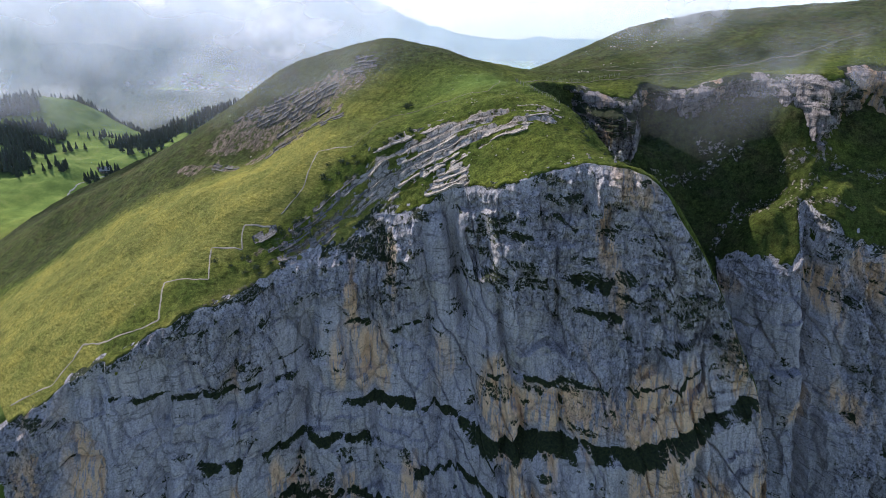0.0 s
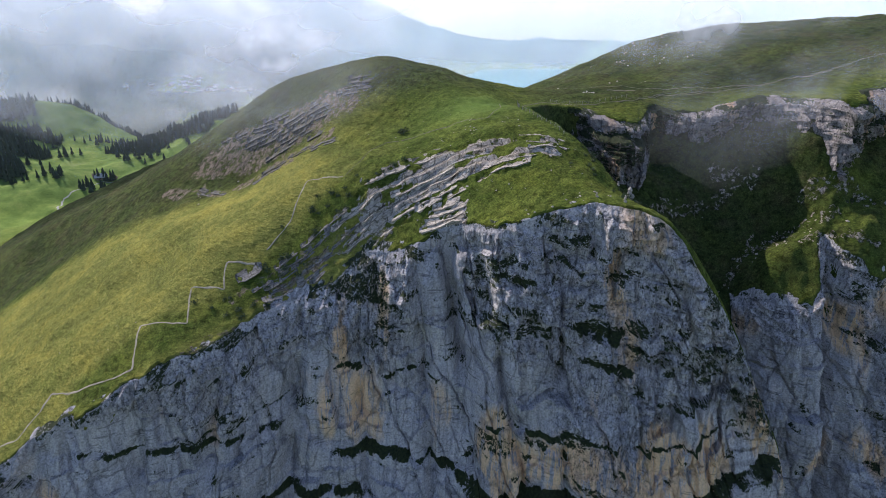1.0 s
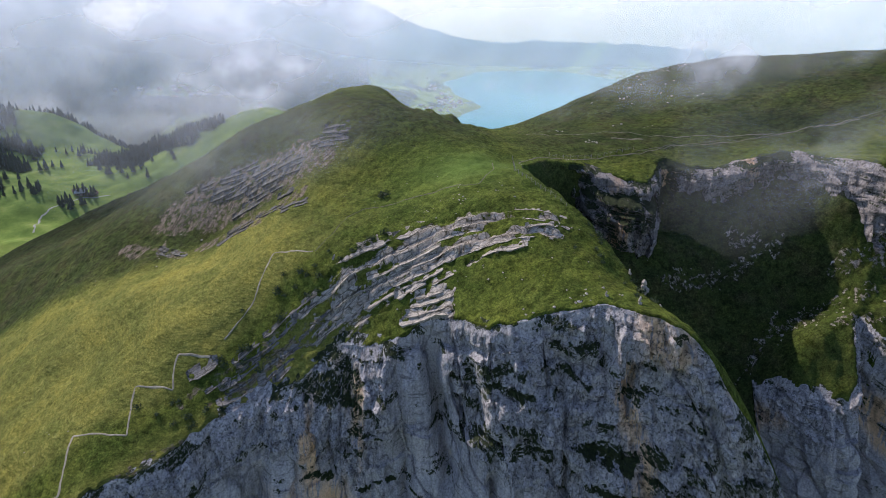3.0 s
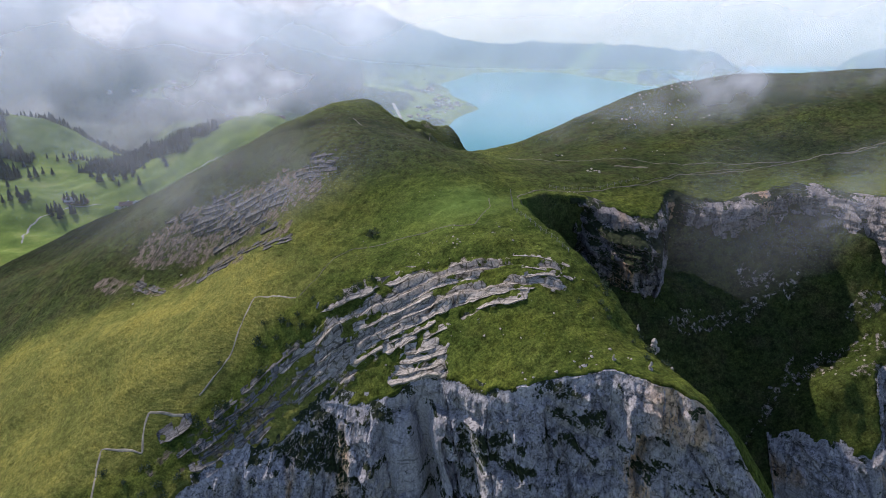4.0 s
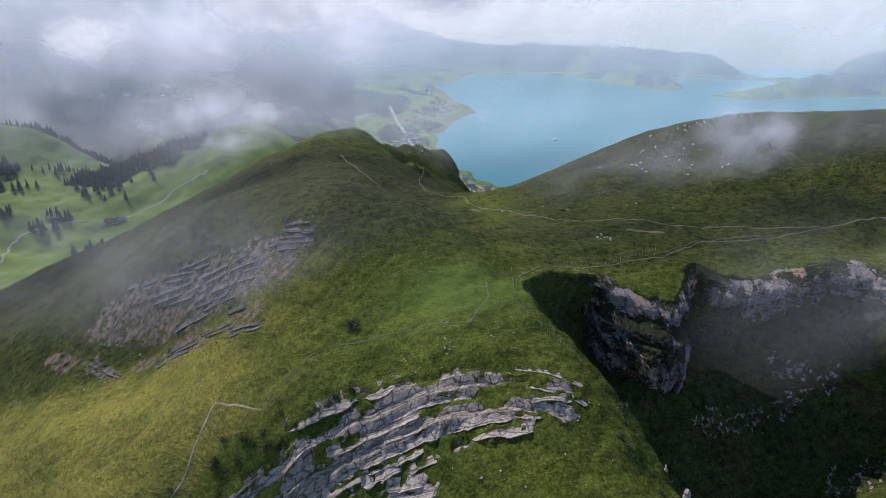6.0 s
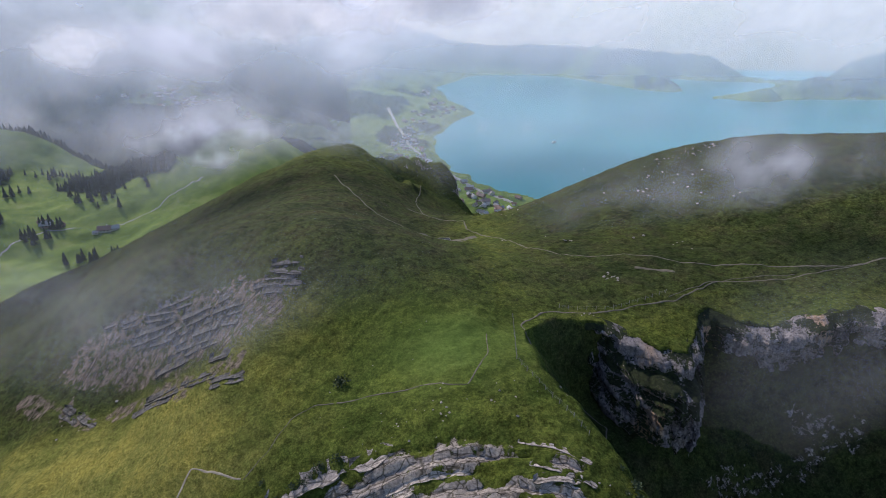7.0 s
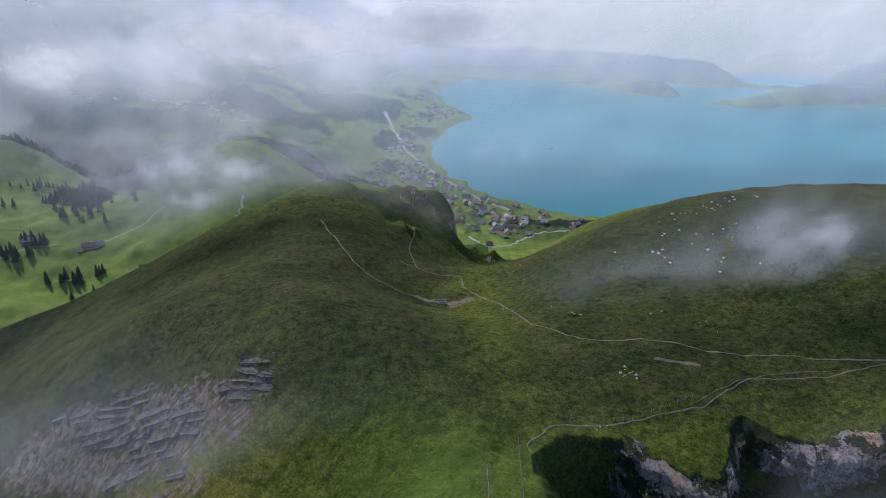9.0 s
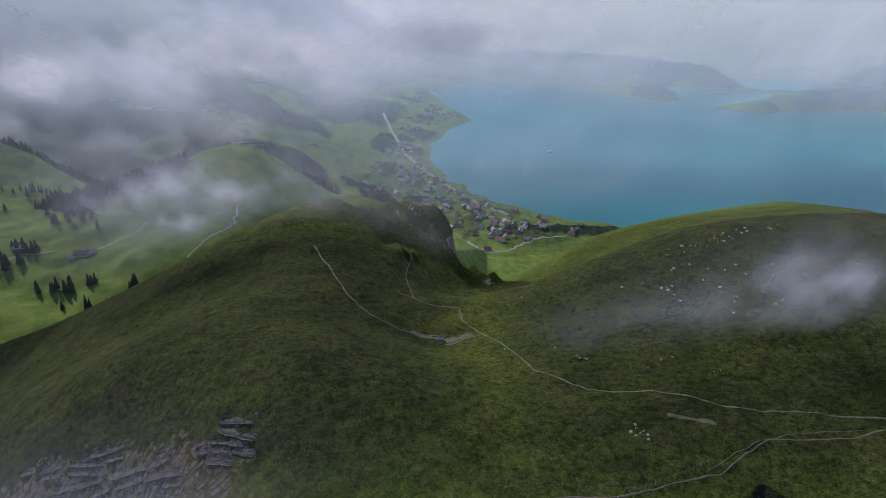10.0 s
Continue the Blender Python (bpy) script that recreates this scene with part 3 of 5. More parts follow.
def ground_z(x, y):
    """The height of the built ground sheet at a place."""
    r, a = math.hypot(x - 5, y), math.atan2(x - 5, y)
    i = min(max(int(np.searchsorted(SHEET["r"], r)) - 1, 0), len(SHEET["r"]) - 2)
    j = min(max(int(np.searchsorted(SHEET["a"], a)) - 1, 0), len(SHEET["a"]) - 2)
    u = (r - SHEET["r"][i]) / (SHEET["r"][i + 1] - SHEET["r"][i])
    v = (a - SHEET["a"][j]) / (SHEET["a"][j + 1] - SHEET["a"][j])
    z = SHEET["z"]
    return float((z[i, j] * (1 - v) + z[i, j + 1] * v) * (1 - u) + (z[i + 1, j] * (1 - v) + z[i + 1, j + 1] * v) * u)


def make_ground_sheet():
    rr = np.concatenate([np.arange(112, 320, 0.55), np.arange(320, 640, 1.2), np.geomspace(640, 4950, 300)])
    an = np.radians(np.linspace(-43, 43, 740))
    r, a = np.meshgrid(rr, an, indexing="ij")
    x, y = 5 + r * np.sin(a), r * np.cos(a)
    z, rock, dry, shaded_heath, lush, wood, shaded_scree = surface(x, y)
    SHEET.update(r=rr, a=an, z=z)
    steep = np.hypot(np.gradient(z, rr, axis=0), np.gradient(z, an, axis=1) / r)
    rock = np.maximum(rock, 0.6 * smooth(1.5, 2.4, steep) * smooth(640, 560, y) * smooth(380, 430, y))
    ob = grid_mesh("ground", np.stack([x, y, z], -1), GROUND, attributes=dict(rock=rock, dry=dry, shaded_heath=shaded_heath, lush=lush, wood=wood, shaded_scree=shaded_scree, bed_u=x, bed_v=y - 0.039 * x + 0.0066 * x * x + 0.9 * fbm(x / 14, y / 14, 3, 55)))
    return tagged(ob, "grassy alpine mountainside falling to pastures and a lake shore", "ground", kind="structure")


make_ground_sheet()


def make_foreland(name, angles, reach):
    """The land under the cliff and round behind it, joined to the mountainside's edges."""
    r, a = np.meshgrid(reach, np.radians(angles), indexing="ij")
    x, y = 5 + r * np.sin(a), r * np.cos(a)
    none = 0 * x
    ob = grid_mesh(name, np.stack([x, y, height(x, y) - 0.05], -1), GROUND, attributes=dict(rock=none, dry=none, shaded_heath=none, lush=none + 0.6, wood=none, shaded_scree=none))
    return tagged(ob, "green valley land below a limestone cliff", "ground", kind="structure")


make_foreland("ground", np.linspace(-43, 43, 60), np.concatenate([[0.5], np.linspace(6, 112.2, 30)]))
make_foreland("ground", np.linspace(43, 317, 150), np.concatenate([[0.5], np.linspace(6, 640, 110), np.geomspace(660, 4950, 50)]))


CLEFTS = ((-40, 2.0, 5, -0.10, 0), (-8, 1.5, 4.0, 0.10, 2), (1, 1.8, 6, 0.14, 0), (9, 1.2, 4, 0.2, 3), (-60, 2.0, 3.5, -0.05, 4),
          (-24, 1.2, 2.5, 0.05, 8), (30, 1.0, 2.0, 0.05, 6), (44, 1.4, 3, 0.05, 5), (58, 1.2, 3.0, 0.16, 4), (-80, 2.0, 4, 0.0, 8), (-16, 0.9, 2, 0.25, 12), (66, 1.0, 2.5, 0.1, 6), (124, 1.5, 4, 0.0, 3), (137, 1.6, 4, 0.05, 2))
# ledges: metres below the height of the crest, step, fall to the east, from x, to x, height of the turf on it
LEDGES = ((78, 4.0, -0.26, 8, 92, 2.6), (73, 3.0, 0.06, -30, 8, 1.1), (19, 1.2, -0.1, 13, 31, 1.0), (28, 1.0, 0.05, 34, 47, 1.4), (36, 0.8, 0.0, 36, 50, 0.7), (60, 1.2, 0.1, -95, -45, 0.5),
          (82, 2.4, 0.05, -70, -20, 0.9), (90, 2.0, -0.05, -20, 60, 0.7), (98, 2.4, 0.02, -120, 60, 0.8), (30, 0.8, 0.1, -38, -12, 0.4), (60, 0.9, -0.16, 10, 70, 0.1), (52, 0.8, 0.0, -30, 0, 0.4),
          (10, 4.2, 0.02, 452, 474, 1.8), (18, 5, 0.02, 476, 524, 14), (24, 4, 0.0, 524, 538, 1.0))


def cliff_out(x, d, e):
    """How far the face stands out d metres below the brink, e metres below the crest; how turfy, fresh and smooth it is there."""
    w = 2.2 * fbm(x / 22, e / 30, 3, 101)
    out = 0.36 * d + 3.0 * fbm(x / 26, e / 60, 3, 111) * smooth(0, 12, d)
    cleft, turf = 0 * x, 0 * x
    for at, width, deep, lean, top in CLEFTS:
        u = (x - at - lean * d - 0.6 * w) / width
        g = np.exp(-u * u) * smooth(top, top + 8, d) * (0.55 + 0.45 * vnoise(e / 11 + at, 0 * d, 17))
        out, cleft = out - 1.45 * deep * g, np.maximum(cleft, g)
    for at, step, tilt, a, b, grass in LEDGES:
        lift = e - at - tilt * (x - a) - 1.3 * fbm(x / 9, 0 * x, 3, 23 + int(at))
        span = smooth(a - 4, a + 4, x) * smooth(b + 4, b - 4, x) * smooth(2, 6, d)
        out = out + step * smooth(-0.4, grass + 0.4, lift) * span
        turf = np.maximum(turf, span * smooth(-0.6, 0.3, lift) * smooth(grass * 1.5 + 0.6, grass * 0.5, lift + (1.0 + 0.5 * grass) * fbm(x / 3.5, e / 6, 4, 29)))
    calm = smooth(0.1, 0.6, vnoise(x / 20, e / 26, 161) + 0.55 * smooth(26, 44, e) * smooth(2, 10, x) * smooth(36, 28, x) + 0.45 * smooth(46, 58, e) - 0.35 * smooth(25, 5, d))
    rib = np.abs(vnoise(x / 3.6 + 0.5 * w, e / 26, 131)) + 0.5 * np.abs(vnoise(x / 1.5, e / 10, 137))
    out = out + 1.6 * (rib - 0.4) * smooth(0, 3, d) * (1 - 0.55 * calm)
    # large leaning panels
    for across, tall, size, tip, seed in ((13, 19, 1.5, 0.16, 301), (6, 9, 0.8, 0.2, 307)):
        gy = (e + 0.22 * x) / tall + 0.3 * w / 2.2
        gx = (x - 0.12 * e) / across + 0.37 * np.floor(gy) + 0.25 * fbm(x / 30, e / 12, 2, seed)
        ix, iy = np.floor(gx).astype(np.int64), np.floor(gy).astype(np.int64)
        u, v = gx - ix - 0.5, gy - iy - 0.5
        out = out + smooth(1, 6, d) * (size * lattice(ix, iy, seed) + tip * across * lattice(ix, iy, seed + 1) * u + 0.6 * tip * tall * lattice(ix, iy, seed + 2) * v)
    # broken blocks, bedding joints and leaning cracks
    chip = 0.8 * np.floor(4 * (vnoise(x / 2.6 + 0.2 * w, e / 3.4, 171) + 1)) / 4 + 0.6 * np.floor(3 * (vnoise(x / 1.2, e / 1.5, 173) + 1)) / 3
    out = out + (0.8 - 0.65 * calm) * chip * smooth(0, 3, d)
    out = out + (0.45 - 0.35 * calm) * fbm(x / 1.6, e / 1.6, 4, 151, 0.6) * smooth(0, 2, d)
    crack = np.exp(-(vnoise((x - 0.3 * e) / 9 + 0.3 * w, e / 40, 181) / 0.05) ** 2)
    joint = np.exp(-(vnoise(x / 60, (e + 0.12 * x) / 8 + 0.15 * w, 183) / 0.05) ** 2)
    out = out - 1.3 * crack * smooth(1, 4, d) - 0.8 * joint * smooth(2, 6, d)
    saw = ((e + 0.08 * x + 1.5 * w) / 2.4) % 1.0
    out = out + 0.8 * (1 - calm) * (saw ** 2 - 0.3) * smooth(1, 4, d)
    moss = smooth(0.1, 0.6, fbm(x / 4, e / 2.4, 4, 201) + 0.6 * fbm(x / 15, e / 10, 2, 203) + 0.2 * cleft + 0.3 * joint + 0.25 * crack - 0.4 * calm - 0.12 + 0.5 * smooth(6, 0, d))
    fresh = smooth(0.0, 0.4, 0.7 * fbm(x / 9, e / 30, 3, 211) + 0.95 * np.exp(-((e - 65 + 0.2 * (x - 30)) / 13) ** 2) * smooth(0, 12, x) + 0.6 * np.exp(-((e - 96 + 0.1 * x) / 12) ** 2) + 0.5 * np.exp(-((x - 9 - 0.25 * (e - 40)) / 5) ** 2) * smooth(35, 50, e) - 0.28 - 0.5 * smooth(84, 94, x) * (x < 300))
    out = np.maximum(out, 0.12 * d + 0.15)
    return out, np.maximum(turf, 0.6 * moss), fresh, calm


def make_cliff(name, edge, ground, x0, x1, step, depth, shift, slope, start, crest, mat, label):
    """A face that hangs from a plan line: columns along it, rows down it."""
    xs = np.arange(x0, x1, 0.05)
    arc = np.concatenate([[0], np.cumsum(np.hypot(np.diff(xs), np.diff(edge(xs))))])
    x = np.interp(np.arange(0, arc[-1], step), arc, xs)
    d = np.concatenate([[-1.6, -0.8, -0.3], np.arange(0, depth, step)])
    X, D = np.meshgrid(x, d)
    yb = edge(X)
    inward = np.maximum(-D, 0)
    top = ground(X[0], yb[0] + 0.05)[None] + 0 * D
    out, turf, fresh, calm = cliff_out(X + shift, np.maximum(D, 0), crest - top + D)
    Y = yb + inward * 1.5 - np.where(D > 0, out - (0.36 - slope) * D, 0) + 9 * smooth(start + 9, start, X + 1.5 * fbm(X / 2, D / 3, 3, 7)) * smooth(0, 4, D)
    Z = np.where(D > 0, top - D, ground(X, yb + inward * 1.5 + 0.05) - 0.25) + 0.2 * fbm(X / 2, D / 2, 2, 5)
    if shift:
        Y = Y - 2.4 * smooth(0, 2, D)
    Xs = X + 0.5 * fbm(X / 3, D / 3, 3, 191) * smooth(0, 3, D)
    # turf hangs over the recess beside the buttress
    if shift:
        turf = np.maximum(turf, (smooth(71, 74, X) * smooth(86, 82, X) + smooth(54, 49, X)) * (0.62 + 0.7 * fbm(X / 3.5, D / 14, 4, 45)) + smooth(0.0, 0.5, fbm(X / 7, D / 5, 4, 47)) * 0.7)
    flip = dict(turf=turf[::-1], fresh=fresh[::-1], calm=calm[::-1])
    ob = grid_mesh(name, np.stack([Xs, Y, Z], -1)[::-1], mat, attributes=flip)
    ob.data.polygons.foreach_set("use_smooth", np.zeros(len(ob.data.polygons), dtype=bool))
    return tagged(ob, label, "cliff", kind="structure")


make_cliff("cliff", brink_y, land, -122, 152, 0.3, 116, 0, 0.36, -200, 384, ROCK, "sheer grey limestone cliff with ledges and tawny streaks")
make_cliff("cirque_wall", cirque_y, upper_land, 44, 165, 0.36, 34, 400, 0.12, 44, 395, SHADED_BROWN_ROCK, "shaded limestone wall round a green cirque")

lake = bpy.data.meshes.new("lake")
lake.from_pydata([(-1800, 1400, LAKE_Z), (4500, 1100, LAKE_Z), (4500, 4960, LAKE_Z), (-1800, 4960, LAKE_Z)], [], [(0, 1, 2, 3)])
lake.materials.append(WATER)
tagged(new("lake", lake), "turquoise mountain lake under thin haze", "lake", kind="structure")

# ---- things ----
def plain(name, a, b, scale, rough=0.85):
    """A matt two-tone material with fine grain."""
    m, nt, bs = material(name)
    nt.links.new(ramp(nt, noise_node(nt, scale, 7, 0.65), [(0.32, a), (0.68, b)]), bs.inputs["Base Color"])
    bs.inputs["Roughness"].default_value = rough
    relief(nt, bs, noise_node(nt, scale * 3, 5, 0.6), 0.4, 0.05)
    return m


def varied(name, stops, rough=0.9):
    """A matt material whose tone differs from thing to thing."""
    m, nt, bs = material(name)
    info = nt.nodes.new("ShaderNodeObjectInfo")
    nt.links.new(ramp(nt, info.outputs["Random"], stops), bs.inputs["Base Color"])
    bs.inputs["Roughness"].default_value = rough
    return m


def make_boulder_stone(name, tint):
    m, nt, b = material(name)
    colour, fine, streak = limestone(nt, 90.0)
    colour, lines = bedding(nt, mix(nt, 1.0, colour, tint, "MULTIPLY"))
    nt.links.new(colour, b.inputs["Base Color"])
    b.inputs["Roughness"].default_value = 0.9
    relief(nt, b, noise_node(nt, 2.2, 8, 0.7), 0.9, 0.4)
    return m


def make_shaded_stone():
    m, nt, b = material("cloud_shaded_limestone")
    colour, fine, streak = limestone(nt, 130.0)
    # spotted multiplier that also puts the flank's cloud shadow into the stone
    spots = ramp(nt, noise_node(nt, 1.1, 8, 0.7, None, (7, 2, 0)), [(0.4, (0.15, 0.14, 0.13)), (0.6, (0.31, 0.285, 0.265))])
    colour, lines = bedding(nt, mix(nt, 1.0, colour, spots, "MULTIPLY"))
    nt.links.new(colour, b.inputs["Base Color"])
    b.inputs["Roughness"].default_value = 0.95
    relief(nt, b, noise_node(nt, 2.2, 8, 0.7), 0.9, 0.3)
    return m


# the grey copy is the pale stone darkened for weak sun and lichen
STONE, SHADED_STONE, SHADED_GREY_STONE = make_boulder_stone("pale_limestone", (0.92, 0.79, 0.69)), make_shaded_stone(), make_boulder_stone("shaded_grey_limestone", (0.42, 0.38, 0.36))
DIRT = plain("trodden_earth", (0.045, 0.04, 0.024), (0.13, 0.108, 0.07), 0.7)
PALE_PATH = plain("pale_path_earth", (0.15, 0.125, 0.085), (0.32, 0.275, 0.2), 0.8)
PATH_EARTH = plain("dry_path_earth", (0.07, 0.06, 0.038), (0.17, 0.145, 0.1), 0.8)
GRAVEL = plain("pale_gravel", (0.22, 0.21, 0.17), (0.36, 0.34, 0.3), 0.5)
NEEDLES = plain("spruce_needles", (0.008, 0.016, 0.008), (0.03, 0.05, 0.02), 0.9)
LEAVES = plain("shrub_leaves", (0.012, 0.022, 0.008), (0.05, 0.075, 0.022), 2.0)
BARK = plain("spruce_bark", (0.05, 0.035, 0.025), (0.12, 0.09, 0.06), 2.0)
WALLS = varied("house_wall", [(0.0, (0.16, 0.1, 0.06)), (0.35, (0.3, 0.22, 0.15)), (0.5, (0.68, 0.65, 0.58)), (1.0, (0.78, 0.76, 0.72))])
ROOFS = varied("house_roof", [(0.0, (0.13, 0.085, 0.07)), (0.45, (0.2, 0.11, 0.08)), (0.75, (0.25, 0.24, 0.24)), (1.0, (0.42, 0.41, 0.4))])
PANE = plain("dark_pane", (0.02, 0.025, 0.03), (0.04, 0.045, 0.055), 3.0, 0.2)
WOODEN = plain("grey_wood", (0.14, 0.12, 0.1), (0.3, 0.27, 0.23), 4.0)
WIRE = plain("fence_wire", (0.2, 0.2, 0.2), (0.3, 0.3, 0.3), 9.0, 0.5)
WHITE = plain("white_paint", (0.72, 0.73, 0.74), (0.82, 0.82, 0.82), 2.0, 0.4)


def mesh_of(name, bm, mat, smooth_faces=False):
    me = bpy.data.meshes.new(name)
    if smooth_faces:
        for f in bm.faces:
            f.smooth = True
    bm.to_mesh(me)
    bm.free()
    me.materials.append(mat)
    return me


def part(name, data, parent, m=None, label=""):
    """One mesh object under a thing or under a part."""
    ob = new(name, data)
    ob.parent = parent
    if m is not None:
        ob.matrix_basis = m
    return tagged(ob, label) if label else ob


def box(bm, cx, cy, cz, sx, sy, sz):
    r = bmesh.ops.create_cube(bm, size=1.0, matrix=Matrix.Translation((cx, cy, cz)) @ Matrix.Diagonal((sx, sy, sz, 1)))
    return r["verts"]


# trails: ribbons of trodden earth laid on the turf
def ribbon(name, plan, width, mat, label, category, lift=0.14, wander=0.3):
    pts = np.array(plan, float)
    leg = np.hypot(np.diff(pts[:, 0]), np.diff(pts[:, 1]))
    arc = np.concatenate([[0], np.cumsum(leg)])
    s = np.arange(0, arc[-1], max(0.55, width * 0.6))
    x, y = np.interp(s, arc, pts[:, 0]), np.interp(s, arc, pts[:, 1])
    k = np.array([0.2, 0.6, 0.2])
    x[1:-1], y[1:-1] = np.convolve(x, k, "valid"), np.convolve(y, k, "valid")
    x, y = x + wander * fbm(s / 7, 0 * s, 3, 501), y + wander * fbm(s / 7, 0 * s + 9, 3, 503)
    dx, dy = np.gradient(x), np.gradient(y)
    n = np.hypot(dx, dy) + 1e-9
    half = 0.5 * width * (1 + 0.35 * vnoise(s / 3, 0 * s, 507))
    rows = []
    for side in (-1, -0.35, 0.35, 1):
        px, py = x - dy / n * half * side, y + dx / n * half * side
        pz = np.array([ground_z(a, b) for a, b in zip(px, py)]) + lift * (1 - 0.8 * abs(side))
        rows.append(np.stack([px, py, pz], -1))
    ob = grid_mesh(name, np.array(rows)[::-1], mat)
    return tagged(ob, label, category, kind="structure")


TRAILS = [([(-121, 138), (-109, 140), (-105, 145), (-104, 150), (-95, 147), (-85, 147), (-80, 148), (-81, 152), (-83, 162), (-69, 160), (-72, 173), (-62, 171), (-63, 180), (-54, 179)], 0.75),
          ([(-52, 183), (-46, 190), (-43, 206), (-30, 199)], 0.6),
          ([(-30, 199), (-26, 203), (-22, 211), (-17, 213), (-13, 213)], 0.35),
          ([(-13, 213), (-6, 212), (3, 211), (8, 210), (15, 208), (20, 217), (20, 226)], 0.4),
          ([(31, 226), (29, 233), (35, 239), (46, 240), (58, 243), (71, 246), (81, 253), (88, 257), (105, 256), (130, 260), (170, 258)], 0.65),
          ([(70, 247.5), (82, 255), (92, 258.5), (110, 258)], 0.4),
          ([(-3, 355), (10, 349), (21, 346), (22, 335), (32, 315), (39, 288), (51, 275), (65, 274), (84, 267), (101, 264), (115, 261), (150, 258)], 0.8),
          ([(-38, 380), (-28, 359), (-19, 336), (-9, 325), (-1, 322), (11, 323)], 0.8),
          ([(4, 352), (0, 380), (2, 410), (-4, 440)], 0.6),
          ([(44, 228), (50, 222), (47, 214), (55, 206), (62, 205), (66, 196), (72, 192)], 0.5)]
for k, (plan, width) in enumerate(TRAILS):
    ribbon("trail", plan, 0.62 * width, PALE_PATH if k < 2 else PATH_EARTH, "narrow trodden earth trail across the turf", "trail")
ribbon("landslip", [(66, 264.5), (71, 263), (77, 260.5)], 1.1, DIRT, "bare earth scar in the turf", "landslip", 0.12)
for plan in ([(-263, 736), (-250, 783), (-235, 812), (-222, 835), (-228, 880)], [(-456, 690), (-470, 732), (-466, 759), (-450, 790), (-420, 800)], [(-380, 800), (-330, 830), (-290, 880)]):
    ribbon("farm_road", plan, 1.8, GRAVEL, "pale gravel farm road through pasture", "road", 0.35, 1.5)
ribbon("motorway", [(-205, 3103), (-170, 2926), (-89, 2517), (-9, 2319), (80, 2134), (159, 1983), (254, 1861)], 15, GRAVEL, "pale concrete motorway along the lake shore", "motorway", 3.0, 2.0)
ribbon("village_road", [(119, 1649), (158, 1570), (219, 1587), (308, 1672), (402, 1699)], 7, GRAVEL, "grey road past shore meadows", "road", 1.5, 3.0)


# boulders
def boulder_mesh(seed, flat, sharp):
    rng = random.Random(seed)
    bm = bmesh.new()
    bmesh.ops.create_icosphere(bm, subdivisions=2, radius=0.5)
    cuts = [(Vector((rng.uniform(-1, 1), rng.uniform(-1, 1), rng.uniform(-0.6, 1))).normalized(), rng.uniform(0.22, 0.42)) for _ in range(sharp)]
    for v in bm.verts:
        for n, d in cuts:
            over = v.co.dot(n) - d
            if over > 0:
                v.co -= n * over
        v.co += v.co.normalized() * rng.uniform(-0.03, 0.03)
        v.co.z *= flat
    return mesh_of("boulder", bm, STONE)


BOULDERS = [boulder_mesh(k, 0.6 + 0.1 * (k % 3), 9) for k in range(5)]
rng = random.Random(7)


def scatter_boulders(spots, label, group):
    for cx, cy, rx, ry, n, small, large in spots:
        for _ in range(n):
            x, y = cx + rng.gauss(0, rx), cy + rng.gauss(0, ry)
            size = 0.75 * (small + (large - small) * rng.random() ** 2.2)
            ob = new("boulder", rng.choice(BOULDERS))
            ob.matrix_basis = pose(x, y, ground_z(x, y) + 0.1 * size, rng.uniform(-15, 15), rng.uniform(-15, 15), rng.uniform(0, 360)) @ Matrix.Diagonal((size * rng.uniform(0.9, 1.5), size, size * rng.uniform(0.7, 1), 1))
            tagged(ob, label, "boulder", group)


scatter_boulders([(53, 294, 1.2, 0.8, 4, 0.8, 2.2), (102, 340, 6, 2.5, 16, 0.6, 2.2), (119, 345, 6, 2, 14, 0.6, 2.0), (75, 288, 1.5, 1, 3, 0.6, 1.5), (58, 257, 2.6, 1.4, 14, 0.5, 1.5),
                  (100, 330, 8, 5, 10, 0.5, 1.6), (89, 320, 6, 4, 8, 0.5, 1.8), (107, 305, 5, 4, 8, 0.5, 1.6), (117, 320, 5, 4, 8, 0.5, 2.0), (87, 277, 3, 3, 4, 0.5, 1.2), (40, 345, 6, 3, 6, 0.5, 1.3),
                  (46, 239, 3, 1, 6, 0.4, 0.9), (35, 300, 8, 6, 5, 0.4, 1.1)], "pale limestone boulder lying in the turf", "boulders on the hill")
scatter_boulders([(8, 203, 9, 3, 34, 0.3, 0.9), (-6, 220, 6, 6, 10, 0.3, 0.7), (30, 178, 7, 5, 16, 0.25, 0.8), (34, 164, 9, 1.5, 20, 0.4, 1.3), (-8, 182, 9, 2, 14, 0.3, 1.1), (12, 178, 4, 2, 10, 0.4, 1.0),
                  (-90, 160, 12, 8, 6, 0.3, 0.6), (118, 198, 7, 3, 16, 0.5, 1.8), (-100, 245, 14, 8, 8, 0.4, 1.3)], "weathered limestone block on the grass slope", "blocks on the meadow")


